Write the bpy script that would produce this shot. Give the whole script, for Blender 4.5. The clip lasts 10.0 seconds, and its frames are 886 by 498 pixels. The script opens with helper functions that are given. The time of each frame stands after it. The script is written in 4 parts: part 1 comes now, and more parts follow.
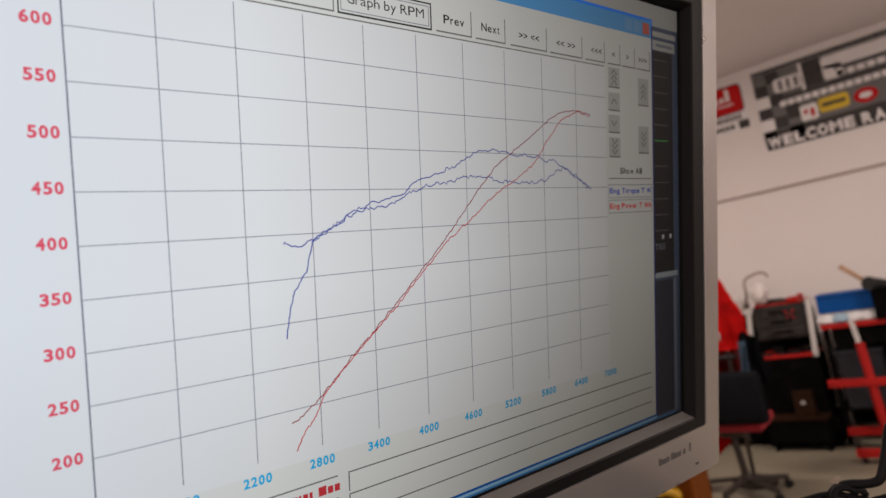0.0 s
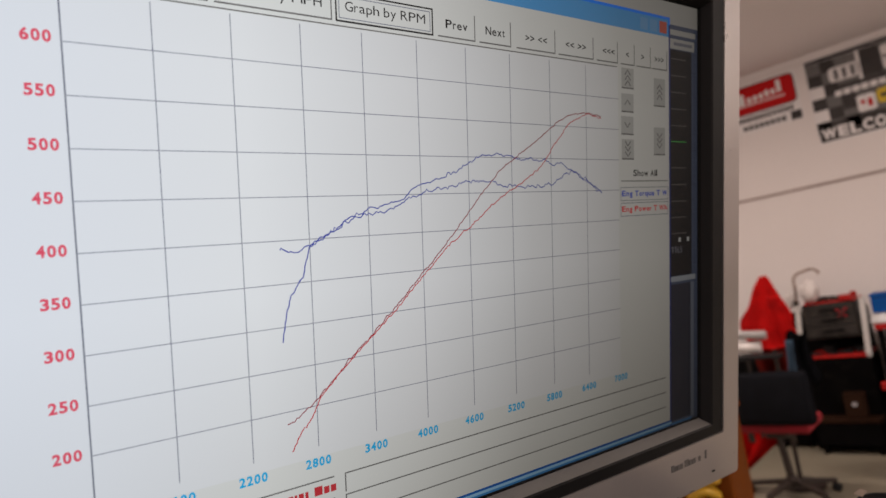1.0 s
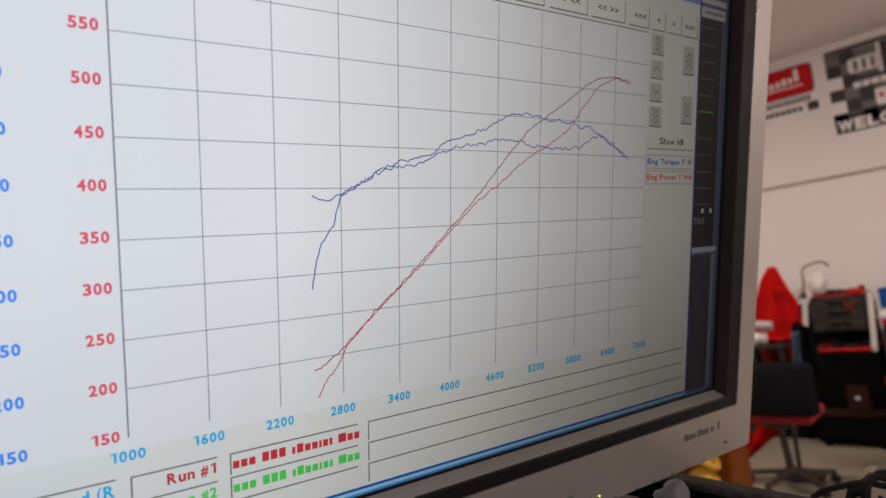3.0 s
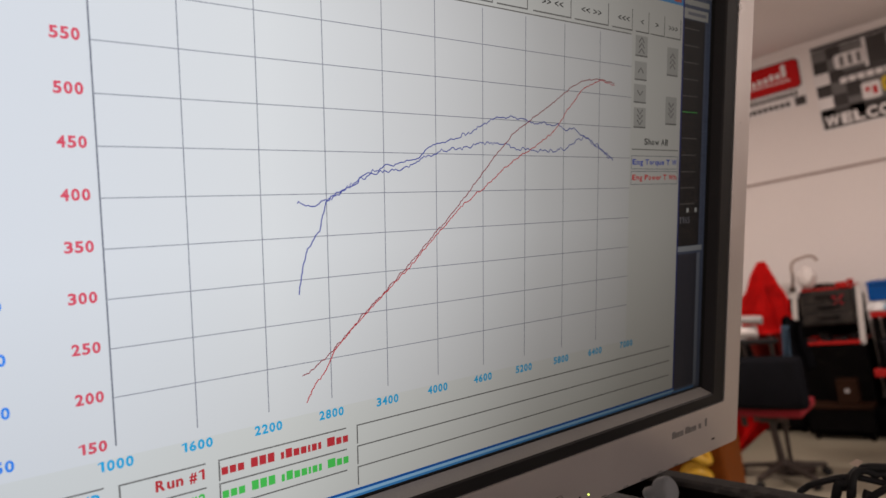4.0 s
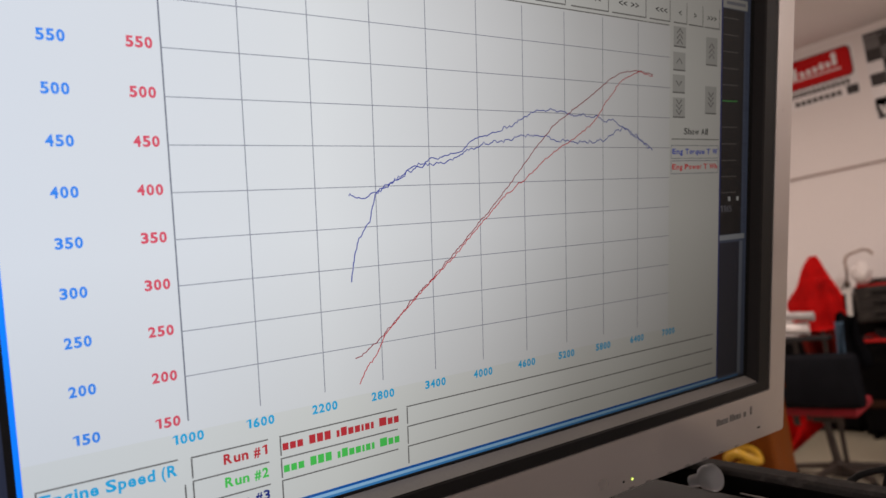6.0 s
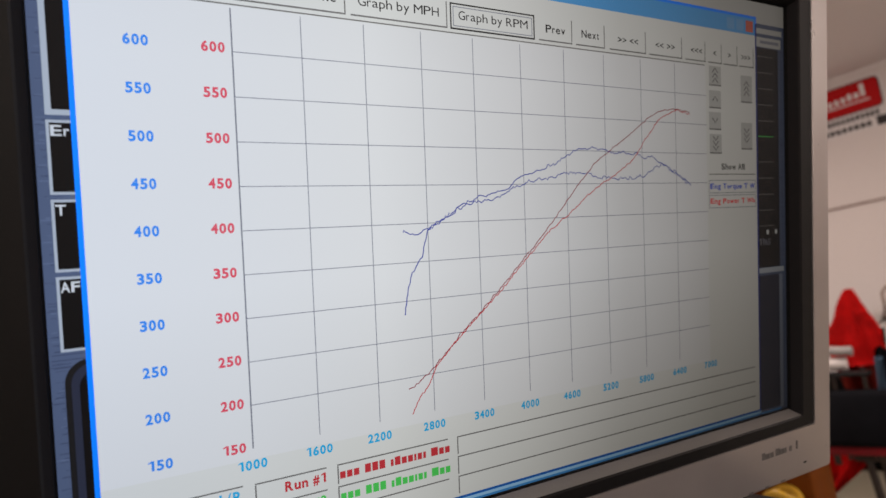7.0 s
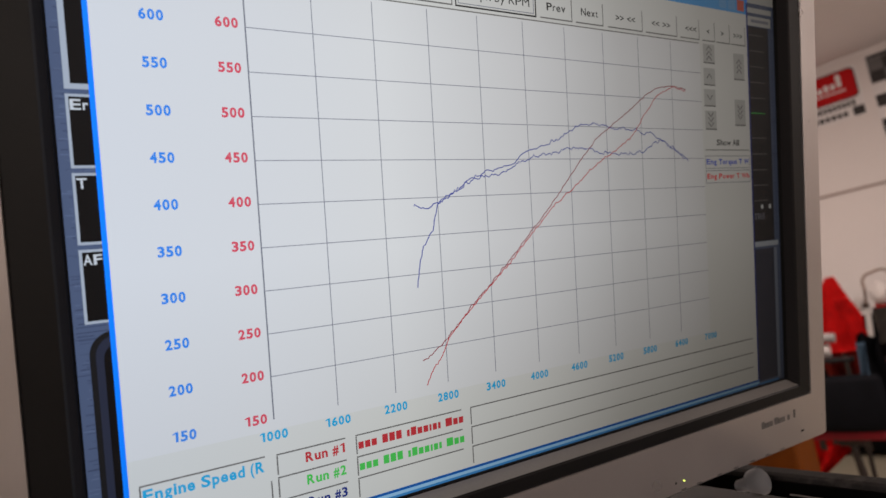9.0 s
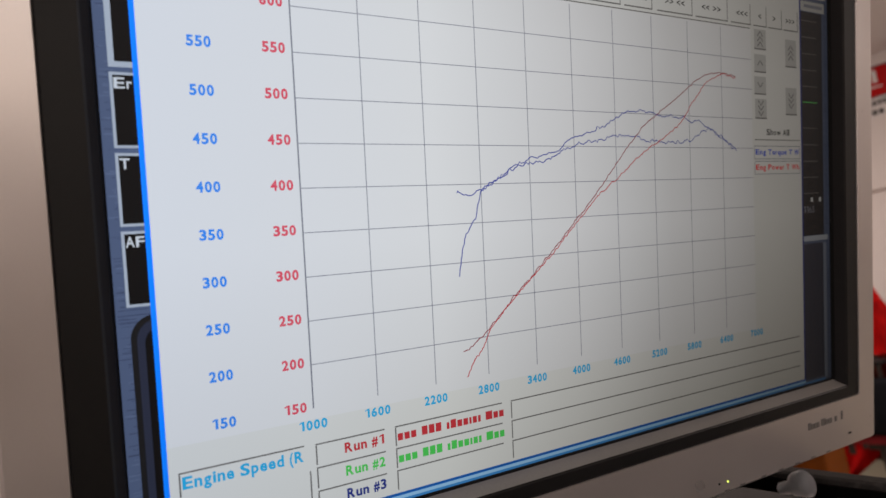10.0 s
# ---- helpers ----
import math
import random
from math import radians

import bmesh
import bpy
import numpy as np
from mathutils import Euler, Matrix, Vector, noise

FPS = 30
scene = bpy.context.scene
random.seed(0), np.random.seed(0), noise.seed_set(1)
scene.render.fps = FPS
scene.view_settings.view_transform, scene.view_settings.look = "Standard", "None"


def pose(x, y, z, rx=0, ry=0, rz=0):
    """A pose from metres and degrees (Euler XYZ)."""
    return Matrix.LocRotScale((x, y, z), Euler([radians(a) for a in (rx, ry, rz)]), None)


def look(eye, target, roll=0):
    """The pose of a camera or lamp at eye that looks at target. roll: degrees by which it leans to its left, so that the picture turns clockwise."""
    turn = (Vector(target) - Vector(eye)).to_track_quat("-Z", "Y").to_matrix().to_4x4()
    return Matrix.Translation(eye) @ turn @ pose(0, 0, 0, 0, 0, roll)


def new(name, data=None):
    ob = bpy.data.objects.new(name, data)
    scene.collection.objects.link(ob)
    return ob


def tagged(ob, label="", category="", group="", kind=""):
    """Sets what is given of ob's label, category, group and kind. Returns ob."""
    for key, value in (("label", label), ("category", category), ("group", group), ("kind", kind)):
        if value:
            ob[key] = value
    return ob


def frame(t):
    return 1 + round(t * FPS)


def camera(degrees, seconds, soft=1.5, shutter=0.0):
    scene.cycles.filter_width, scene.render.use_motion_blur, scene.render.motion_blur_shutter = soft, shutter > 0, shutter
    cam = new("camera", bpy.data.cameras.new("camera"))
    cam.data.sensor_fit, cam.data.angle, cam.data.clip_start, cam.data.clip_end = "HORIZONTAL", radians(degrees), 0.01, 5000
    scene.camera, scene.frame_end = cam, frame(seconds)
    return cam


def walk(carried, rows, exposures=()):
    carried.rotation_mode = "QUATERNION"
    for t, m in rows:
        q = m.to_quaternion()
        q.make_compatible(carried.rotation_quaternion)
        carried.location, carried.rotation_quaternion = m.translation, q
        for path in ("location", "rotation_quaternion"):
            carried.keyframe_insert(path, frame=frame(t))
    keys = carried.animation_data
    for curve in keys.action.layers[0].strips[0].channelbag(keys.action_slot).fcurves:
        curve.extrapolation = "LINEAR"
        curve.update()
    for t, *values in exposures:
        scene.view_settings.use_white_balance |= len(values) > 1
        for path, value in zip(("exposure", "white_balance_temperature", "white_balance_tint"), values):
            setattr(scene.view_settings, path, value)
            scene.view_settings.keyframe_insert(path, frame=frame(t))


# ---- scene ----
# ---------- camera ----------
cam = camera(69.8, 10.0, soft=1.5)
cam.data.dof.use_dof = True
cam.data.dof.focus_distance = 0.335
cam.data.dof.aperture_fstop = 9.5
FAR = 1.12                            # the far side of the workshop is set out in 1 : 1.12 about the eye
U = 0.474 / 15.2                      # one chart column on the monitor, metres
MON = pose(0.1029, 0.2749, 1.5544, 12.37, 0.0, -13.89)   # monitor's frame in the room
ROWS = [
    (0.0, -0.0414, -0.2611, 0.1072, 86.36, 1.97, -39.04),
    (0.1, -0.0391, -0.2632, 0.1086, 86.47, 2.11, -38.60),
    (0.2, -0.0368, -0.2652, 0.1100, 86.71, 2.42, -37.92),
    (0.3, -0.0345, -0.2673, 0.1114, 87.04, 2.88, -37.57),
    (0.4, -0.0322, -0.2694, 0.1128, 86.99, 3.44, -36.93),
    (0.5, -0.0299, -0.2714, 0.1142, 86.52, 3.57, -36.69),
    (0.6, -0.0288, -0.2721, 0.1141, 85.99, 3.38, -37.13),
    (0.7, -0.0278, -0.2729, 0.1139, 85.68, 2.97, -37.04),
    (0.8, -0.0267, -0.2736, 0.1137, 85.74, 2.47, -36.56),
    (0.9, -0.0256, -0.2743, 0.1136, 85.58, 1.93, -35.91),
    (1.0, -0.0246, -0.2750, 0.1134, 85.75, 1.72, -35.27),
    (1.1, -0.0258, -0.2748, 0.1124, 85.33, 1.62, -34.67),
    (1.2, -0.0271, -0.2746, 0.1114, 84.97, 1.59, -34.29),
    (1.3, -0.0284, -0.2744, 0.1105, 84.88, 1.34, -34.13),
    (1.4, -0.0296, -0.2742, 0.1095, 84.66, 1.57, -34.08),
    (1.5, -0.0309, -0.2740, 0.1085, 85.31, 1.66, -33.40),
    (1.7, -0.0330, -0.2731, 0.1070, 83.85, 2.60, -31.09),
    (1.8, -0.0340, -0.2726, 0.1063, 84.11, 2.43, -30.60),
    (1.9, -0.0350, -0.2721, 0.1056, 84.15, 1.05, -31.72),
    (2.0, -0.0361, -0.2717, 0.1048, 83.02, 0.87, -31.74),
    (2.1, -0.0360, -0.2713, 0.1037, 81.39, -0.72, -32.82),
    (2.2, -0.0359, -0.2709, 0.1025, 80.76, -0.21, -33.15),
    (2.3, -0.0358, -0.2705, 0.1013, 81.24, -0.24, -33.83),
    (2.4, -0.0357, -0.2701, 0.1001, 82.18, -0.43, -33.74),
    (2.5, -0.0356, -0.2697, 0.0989, 83.07, 0.14, -33.23),
    (2.6, -0.0354, -0.2700, 0.0991, 83.62, 0.14, -33.50),
    (2.7, -0.0353, -0.2703, 0.0994, 84.24, 0.00, -33.97),
    (3.8, -0.0338, -0.2734, 0.1023, 83.55, -0.05, -35.37),
    (3.9, -0.0337, -0.2737, 0.1026, 83.71, 0.15, -35.31),
    (4.0, -0.0335, -0.2740, 0.1029, 84.00, 0.52, -35.30),
    (4.2, -0.0337, -0.2744, 0.1045, 84.25, 0.85, -34.88),
    (4.3, -0.0337, -0.2746, 0.1054, 84.31, 1.03, -34.34),
    (4.5, -0.0339, -0.2750, 0.1070, 83.95, 1.37, -34.26),
    (4.7, -0.0338, -0.2753, 0.1075, 84.23, 1.16, -33.81),
    (4.8, -0.0338, -0.2755, 0.1077, 84.32, 0.95, -34.03),
    (5.0, -0.0338, -0.2758, 0.1082, 84.22, 0.99, -34.12),
    (5.1, -0.0348, -0.2767, 0.1073, 83.99, 1.03, -34.22),
    (5.2, -0.0358, -0.2776, 0.1064, 83.58, 0.92, -33.90),
    (6.3, -0.0467, -0.2876, 0.0964, 84.60, 2.00, -31.42),
    (6.4, -0.0477, -0.2885, 0.0955, 85.16, 2.24, -31.46),
    (6.5, -0.0487, -0.2894, 0.0946, 85.97, 2.23, -31.10),
    (6.6, -0.0512, -0.2894, 0.0958, 86.43, 2.28, -31.08),
    (6.7, -0.0537, -0.2894, 0.0970, 86.78, 2.23, -30.60),
    (6.8, -0.0562, -0.2894, 0.0981, 86.89, 2.05, -30.31),
    (6.9, -0.0587, -0.2894, 0.0993, 87.13, 1.83, -29.87),
    (7.0, -0.0612, -0.2894, 0.1005, 87.19, 2.15, -29.57),
    (7.2, -0.0680, -0.2861, 0.0997, 87.06, 2.20, -29.26),
    (7.3, -0.0715, -0.2845, 0.0993, 87.11, 2.11, -29.13),
    (7.5, -0.0783, -0.2813, 0.0985, 86.77, 2.04, -28.58),
    (7.7, -0.0804, -0.2839, 0.0990, 86.85, 2.45, -28.17),
    (7.8, -0.0814, -0.2852, 0.0993, 86.79, 2.32, -28.25),
    (8.0, -0.0835, -0.2878, 0.0998, 86.69, 1.75, -29.66),
    (8.2, -0.0811, -0.2894, 0.0967, 86.80, 2.24, -30.44),
    (8.3, -0.0799, -0.2902, 0.0952, 87.11, 2.49, -30.97),
    (8.5, -0.0774, -0.2919, 0.0921, 87.13, 3.11, -30.91),
    (8.7, -0.0770, -0.2903, 0.0904, 86.66, 3.04, -30.87),
    (8.8, -0.0768, -0.2895, 0.0895, 86.66, 3.04, -30.89),
    (9.0, -0.0764, -0.2879, 0.0878, 87.07, 3.36, -30.99),
    (9.2, -0.0769, -0.2859, 0.0870, 87.47, 3.44, -30.54),
    (9.3, -0.0771, -0.2849, 0.0866, 87.02, 3.10, -30.24),
    (9.5, -0.0775, -0.2828, 0.0857, 86.72, 3.56, -30.22),
    (9.7, -0.0790, -0.2796, 0.0852, 86.53, 3.00, -30.25),
    (9.8, -0.0797, -0.2780, 0.0850, 86.45, 2.62, -29.87),
    (10.0, -0.0812, -0.2748, 0.0845, 86.71, 2.72, -28.99),
]
walk(cam, [(t, MON @ pose(x, y, z, rx, ry, rz)) for t, x, y, z, rx, ry, rz in ROWS],
     exposures=[(0.0, -0.03), (6.6, -0.04), (7.5, -0.10), (10.0, -0.13)])

# ---------- light ----------
world = bpy.data.worlds.new("sky")
scene.world = world
world.use_nodes = True
sky = world.node_tree.nodes.new("ShaderNodeTexSky")
sky.sky_type = "NISHITA"
sky.sun_disc = False
sky.sun_elevation, sky.sun_rotation = radians(42), radians(200)
bg = world.node_tree.nodes["Background"]
bg.inputs["Strength"].default_value = 0.10
world.node_tree.links.new(sky.outputs["Color"], bg.inputs["Color"])


def area(name, m, sx, sy, power, colour):
    d = bpy.data.lights.new(name, "AREA")
    d.shape, d.size, d.size_y, d.energy, d.color = "RECTANGLE", sx, sy, power, colour
    ob = new(name, d)
    ob.matrix_world = m
    return ob


# the south and west lamps are added fill, out of view, from no known source
SOUTH_FILL, WEST_FILL, TUBE_LIGHT = 76.0, 54.0, 65.0
area("south_fill", look((0.85, -4.95, 2.10), (0.85, 4, 2.10)), 8.2, 1.3, SOUTH_FILL, (1.0, 0.82, 0.74))
area("west_fill", look((-3.95, 0.4, 2.2), (6, 0.6, 1.9)), 3.0, 1.3, WEST_FILL, (1.0, 0.82, 0.74))
TUBES = ((3.9, -1.3), (3.9, 2.4))
for lx, ly in TUBES:
    area("ceiling_tube_light", look((lx, ly, 3.44), (lx, ly, 0)), 0.30, 1.4, TUBE_LIGHT, (1.0, 0.82, 0.74))


# ---------- materials ----------
def material(name, colour, rough=0.6, metal=0.0, vary=0.12, scale=6.0, fine=60.0, bump=0.15, dist=0.002, spots=None, coat=0.0, random=0.0, spec=0.5):
    m = bpy.data.materials.new(name)
    m.use_nodes = True
    nt = m.node_tree
    b = nt.nodes["Principled BSDF"]
    b.inputs["Roughness"].default_value = rough
    b.inputs["Metallic"].default_value = metal
    b.inputs["Coat Weight"].default_value = coat
    b.inputs["Specular IOR Level"].default_value = spec
    tc = nt.nodes.new("ShaderNodeTexCoord")
    big = nt.nodes.new("ShaderNodeTexNoise")
    big.inputs["Scale"].default_value, big.inputs["Detail"].default_value = scale, 4
    small = nt.nodes.new("ShaderNodeTexNoise")
    small.inputs["Scale"].default_value, small.inputs["Detail"].default_value = fine, 3
    nt.links.new(tc.outputs["Object"], big.inputs["Vector"])
    nt.links.new(tc.outputs["Object"], small.inputs["Vector"])
    ramp = nt.nodes.new("ShaderNodeValToRGB")
    lo = [max(0.0, c * (1 - vary)) for c in colour]
    hi = [min(1.0, c * (1 + vary)) for c in colour]
    ramp.color_ramp.elements[0].position, ramp.color_ramp.elements[0].color = 0.32, (*lo, 1)
    ramp.color_ramp.elements[1].position, ramp.color_ramp.elements[1].color = 0.68, (*hi, 1)
    mix = nt.nodes.new("ShaderNodeMath")
    mix.operation = "MULTIPLY_ADD"
    mix.inputs[1].default_value = 0.35
    nt.links.new(small.outputs["Fac"], mix.inputs[0])
    sc = nt.nodes.new("ShaderNodeMath")
    sc.operation = "MULTIPLY"
    sc.inputs[1].default_value = 0.65
    nt.links.new(big.outputs["Fac"], sc.inputs[0])
    nt.links.new(sc.outputs[0], mix.inputs[2])
    nt.links.new(mix.outputs[0], ramp.inputs["Fac"])
    out = ramp.outputs["Color"]
    if spots:
        sp = nt.nodes.new("ShaderNodeTexNoise")
        sp.inputs["Scale"].default_value, sp.inputs["Detail"].default_value = scale * 2.3, 6
        nt.links.new(tc.outputs["Object"], sp.inputs["Vector"])
        r2 = nt.nodes.new("ShaderNodeValToRGB")
        r2.color_ramp.elements[0].position, r2.color_ramp.elements[1].position = 0.56, 0.66
        nt.links.new(sp.outputs["Fac"], r2.inputs["Fac"])
        mx = nt.nodes.new("ShaderNodeMixRGB")
        nt.links.new(r2.outputs["Color"], mx.inputs["Fac"])
        nt.links.new(out, mx.inputs["Color1"])
        mx.inputs["Color2"].default_value = (*spots, 1)
        out = mx.outputs["Color"]
    if random:
        info = nt.nodes.new("ShaderNodeObjectInfo")
        hsv = nt.nodes.new("ShaderNodeHueSaturation")
        ma = nt.nodes.new("ShaderNodeMapRange")
        ma.inputs["To Min"].default_value, ma.inputs["To Max"].default_value = 1 - random, 1 + random
        nt.links.new(info.outputs["Random"], ma.inputs["Value"])
        nt.links.new(ma.outputs[0], hsv.inputs["Value"])
        nt.links.new(out, hsv.inputs["Color"])
        out = hsv.outputs["Color"]
    nt.links.new(out, b.inputs["Base Color"])
    rr = nt.nodes.new("ShaderNodeMapRange")
    rr.inputs["To Min"].default_value, rr.inputs["To Max"].default_value = max(0.05, rough - 0.1), min(1.0, rough + 0.1)
    nt.links.new(big.outputs["Fac"], rr.inputs["Value"])
    nt.links.new(rr.outputs[0], b.inputs["Roughness"])
    bp = nt.nodes.new("ShaderNodeBump")
    bp.inputs["Strength"].default_value, bp.inputs["Distance"].default_value = bump, dist
    nt.links.new(small.outputs["Fac"], bp.inputs["Height"])
    nt.links.new(bp.outputs[0], b.inputs["Normal"])
    return m


def view_falloff_group():
    """Panel dimming by viewing angle, painted by position: bright at one side, weak and yellowish at the other and
    towards the bottom.
    """
    g = bpy.data.node_groups.new("painted_view_falloff", "ShaderNodeTree")
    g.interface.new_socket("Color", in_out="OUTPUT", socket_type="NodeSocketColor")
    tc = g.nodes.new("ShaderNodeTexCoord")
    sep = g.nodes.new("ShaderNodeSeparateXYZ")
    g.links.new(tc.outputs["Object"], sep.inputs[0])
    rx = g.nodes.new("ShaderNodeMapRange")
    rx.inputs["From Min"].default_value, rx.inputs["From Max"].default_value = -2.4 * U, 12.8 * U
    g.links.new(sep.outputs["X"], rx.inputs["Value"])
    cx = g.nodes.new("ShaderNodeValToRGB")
    for pos, col in VIEW_FALLOFF_X[1:-1]:
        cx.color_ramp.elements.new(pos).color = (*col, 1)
    cx.color_ramp.elements[0].color = (*VIEW_FALLOFF_X[0][1], 1)
    cx.color_ramp.elements[-1].color = (*VIEW_FALLOFF_X[-1][1], 1)
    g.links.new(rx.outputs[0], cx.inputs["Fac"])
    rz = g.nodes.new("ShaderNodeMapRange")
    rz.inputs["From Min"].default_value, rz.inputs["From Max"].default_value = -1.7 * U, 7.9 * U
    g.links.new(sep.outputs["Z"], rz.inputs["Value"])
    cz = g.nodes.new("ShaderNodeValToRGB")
    for pos, col in VIEW_FALLOFF_Z[1:-1]:
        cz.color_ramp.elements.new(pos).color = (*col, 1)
    cz.color_ramp.elements[0].color = (*VIEW_FALLOFF_Z[0][1], 1)
    cz.color_ramp.elements[-1].color = (*VIEW_FALLOFF_Z[-1][1], 1)
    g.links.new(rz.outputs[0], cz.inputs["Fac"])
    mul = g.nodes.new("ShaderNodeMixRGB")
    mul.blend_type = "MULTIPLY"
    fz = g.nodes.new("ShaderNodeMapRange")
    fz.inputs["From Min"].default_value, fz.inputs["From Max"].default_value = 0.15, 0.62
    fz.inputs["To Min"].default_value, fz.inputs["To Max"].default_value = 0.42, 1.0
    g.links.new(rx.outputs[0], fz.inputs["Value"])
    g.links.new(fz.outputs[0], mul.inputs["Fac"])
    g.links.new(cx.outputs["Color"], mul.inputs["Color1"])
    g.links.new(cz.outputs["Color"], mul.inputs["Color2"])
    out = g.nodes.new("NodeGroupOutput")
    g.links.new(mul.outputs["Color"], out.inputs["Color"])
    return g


# viewing-angle dimming put into the emission colour, across x and up z
VIEW_FALLOFF_X = [(0.0, (0.675, 0.728, 0.82)), (0.3, (0.692, 0.715, 0.742)), (0.48, (0.537, 0.54, 0.55)), (0.65, (0.338, 0.332, 0.328)), (0.82, (0.210, 0.201, 0.191)), (1.0, (0.136, 0.126, 0.117))]
VIEW_FALLOFF_Z = [(0.0, (0.51, 0.495, 0.465)), (0.2, (0.735, 0.725, 0.71)), (0.42, (0.98, 0.98, 0.98)), (0.75, (1.0, 1.0, 1.0)), (1.0, (0.86, 0.855, 0.85))]
VIEW_FALLOFF = view_falloff_group()


def lit(name, colour):
    """A lit area of the panel: its colour times the painted viewing-angle dimming, behind a matt dark film."""
    m = bpy.data.materials.new(name)
    m.use_nodes = True
    nt = m.node_tree
    b = nt.nodes["Principled BSDF"]
    b.inputs["Base Color"].default_value = (0.008, 0.008, 0.009, 1)
    b.inputs["Roughness"].default_value = 0.5
    b.inputs["Specular IOR Level"].default_value = 0.14
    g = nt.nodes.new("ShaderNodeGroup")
    g.node_tree = VIEW_FALLOFF
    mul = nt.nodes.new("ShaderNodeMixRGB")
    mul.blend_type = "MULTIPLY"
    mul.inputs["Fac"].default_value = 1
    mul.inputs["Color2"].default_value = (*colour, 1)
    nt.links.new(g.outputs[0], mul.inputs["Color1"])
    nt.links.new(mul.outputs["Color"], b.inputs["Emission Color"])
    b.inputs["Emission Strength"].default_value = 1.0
    return m


def srgb(r, g, b):
    return tuple((c / 255 / 12.92) if c < 10 else ((c / 255 + 0.055) / 1.055) ** 2.4 for c in (r, g, b))


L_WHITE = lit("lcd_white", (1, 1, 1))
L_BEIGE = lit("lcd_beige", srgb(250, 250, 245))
L_GRID = lit("lcd_grid_grey", srgb(148, 150, 164))
L_AXIS = lit("lcd_axis_grey", srgb(138, 140, 152))
L_EDGE = lit("lcd_edge_grey", srgb(130, 128, 126))
L_DARK = lit("lcd_near_black", srgb(28, 28, 30))
L_BLACK = lit("lcd_black", srgb(10, 10, 12))
L_PANEL = lit("lcd_panel_slate", srgb(48, 53, 72))
L_RED = lit("lcd_red", (0.98, 0.11, 0.17))
L_DRED = lit("lcd_dark_red", (0.40, 0.045, 0.065))
L_CRED = lit("lcd_curve_red", (0.75, 0.045, 0.06))
L_BLUE = lit("lcd_blue", (0.05, 0.34, 1.12))
L_CBLUE = lit("lcd_curve_blue", (0.018, 0.045, 0.44))
L_LEGEND_BLUE = lit("lcd_legend_blue", (0.03, 0.09, 0.80))
L_LEGEND_RED = lit("lcd_legend_red", (1.15, 0.03, 0.05))
L_NAVY = lit("lcd_navy", srgb(40, 60, 150))
L_CYAN = lit("lcd_cyan", (0.02, 0.55, 1.0))
L_GREEN = lit("lcd_green", (0.10, 0.80, 0.13))
L_TITLE = lit("lcd_title_blue", (0.11, 0.47, 0.97))
L_BORDER = lit("lcd_border_blue", (0.0, 0.33, 1.5))
L_BORDER_LOW = lit("lcd_low_border_blue", (0.005, 0.15, 0.60))
L_GLINT = lit("lcd_glint_blue", (0.42, 0.76, 1.12))
L_BORDER_FOOT = lit("lcd_foot_border_blue", (0.06, 0.32, 0.75))
L_BORDER2 = lit("lcd_border_light_blue", srgb(130, 190, 245))
L_STEEL = lit("lcd_brushed_blue", srgb(92, 106, 136))
L_STREAK = lit("lcd_brush_streak", srgb(66, 76, 104))
L_STREAK2 = lit("lcd_pale_brush_streak", srgb(112, 126, 156))
L_ICON_STEEL = lit("lcd_pale_steel", srgb(140, 150, 170))
L_SILVER = lit("lcd_bevel_silver", srgb(196, 204, 214))
L_TEXT = lit("lcd_text_white", srgb(235, 238, 240))
L_CLOSE = lit("lcd_close_red", srgb(235, 110, 90))
L_ICON = lit("lcd_icon_grey", srgb(212, 212, 208))

SILVER = material("silver_plastic", (0.545, 0.497, 0.480), 0.31, 0.62, 0.03, 30, 1600, 0.02, 0.0001)
BEZEL = material("dark_bezel_plastic", (0.0085, 0.008, 0.0082), 0.46, 0, 0.12, 14, 700, 0.12, 0.0004, spec=0.2)
LIPM = material("matt_lip_plastic", (0.015, 0.014, 0.0145), 0.65, 0, 0.12, 14, 700, 0.1, 0.0004, spec=0.06)
INNER = material("black_inner_plastic", (0.004, 0.004, 0.0042), 0.6, 0, 0.12, 14, 700, 0.1, 0.0004, spec=0.1)
# paler copy of the lip plastic: light from above put into the bottom lip's colour
LIT_LIP = material("lit_foot_lip_plastic", (0.19, 0.18, 0.17), 0.42, 0, 0.1, 14, 700, 0.05, 0.0003)
LOGO = material("grey_print", (0.13, 0.12, 0.115), 0.5, 0, 0.2, 300, 900)
BLACK = material("black_plastic", (0.009, 0.009, 0.010), 0.55, 0, 0.2, 8, 300, 0.15, 0.0008, spec=0.3)
PLATE = material("dark_grey_lid", (0.011, 0.0100, 0.0088), 0.6, 0, 0.2, 10, 500, 0.1, 0.0005, spec=0.12)
TRAYBLACK = material("matt_black_tray_and_sheet", (0.004, 0.004, 0.004), 0.9, 0, 0.3, 12, 300, 0.2, 0.0008, spec=0.04)
RIMP = material("worn_black_rim", (0.030, 0.028, 0.027), 0.7, 0, 0.35, 30, 400, 0.3, 0.0008, spots=(0.052, 0.048, 0.045), spec=0.06)
RUBBER = material("black_rubber", (0.009, 0.009, 0.0095), 0.62, 0, 0.2, 20, 300, 0.2, 0.0008, spec=0.22)
WALL = material("painted_wall", (0.77, 0.725, 0.71), 0.75, 0, 0.03, 0.8, 40, 0.12, 0.002)
CEILING = material("painted_ceiling", (0.76, 0.715, 0.71), 0.85, 0, 0.04, 0.7, 50, 0.2, 0.002)
FLOOR = material("painted_concrete", (0.245, 0.222, 0.166), 0.45, 0, 0.10, 1.4, 35, 0.12, 0.002, spots=(0.22, 0.20, 0.15))
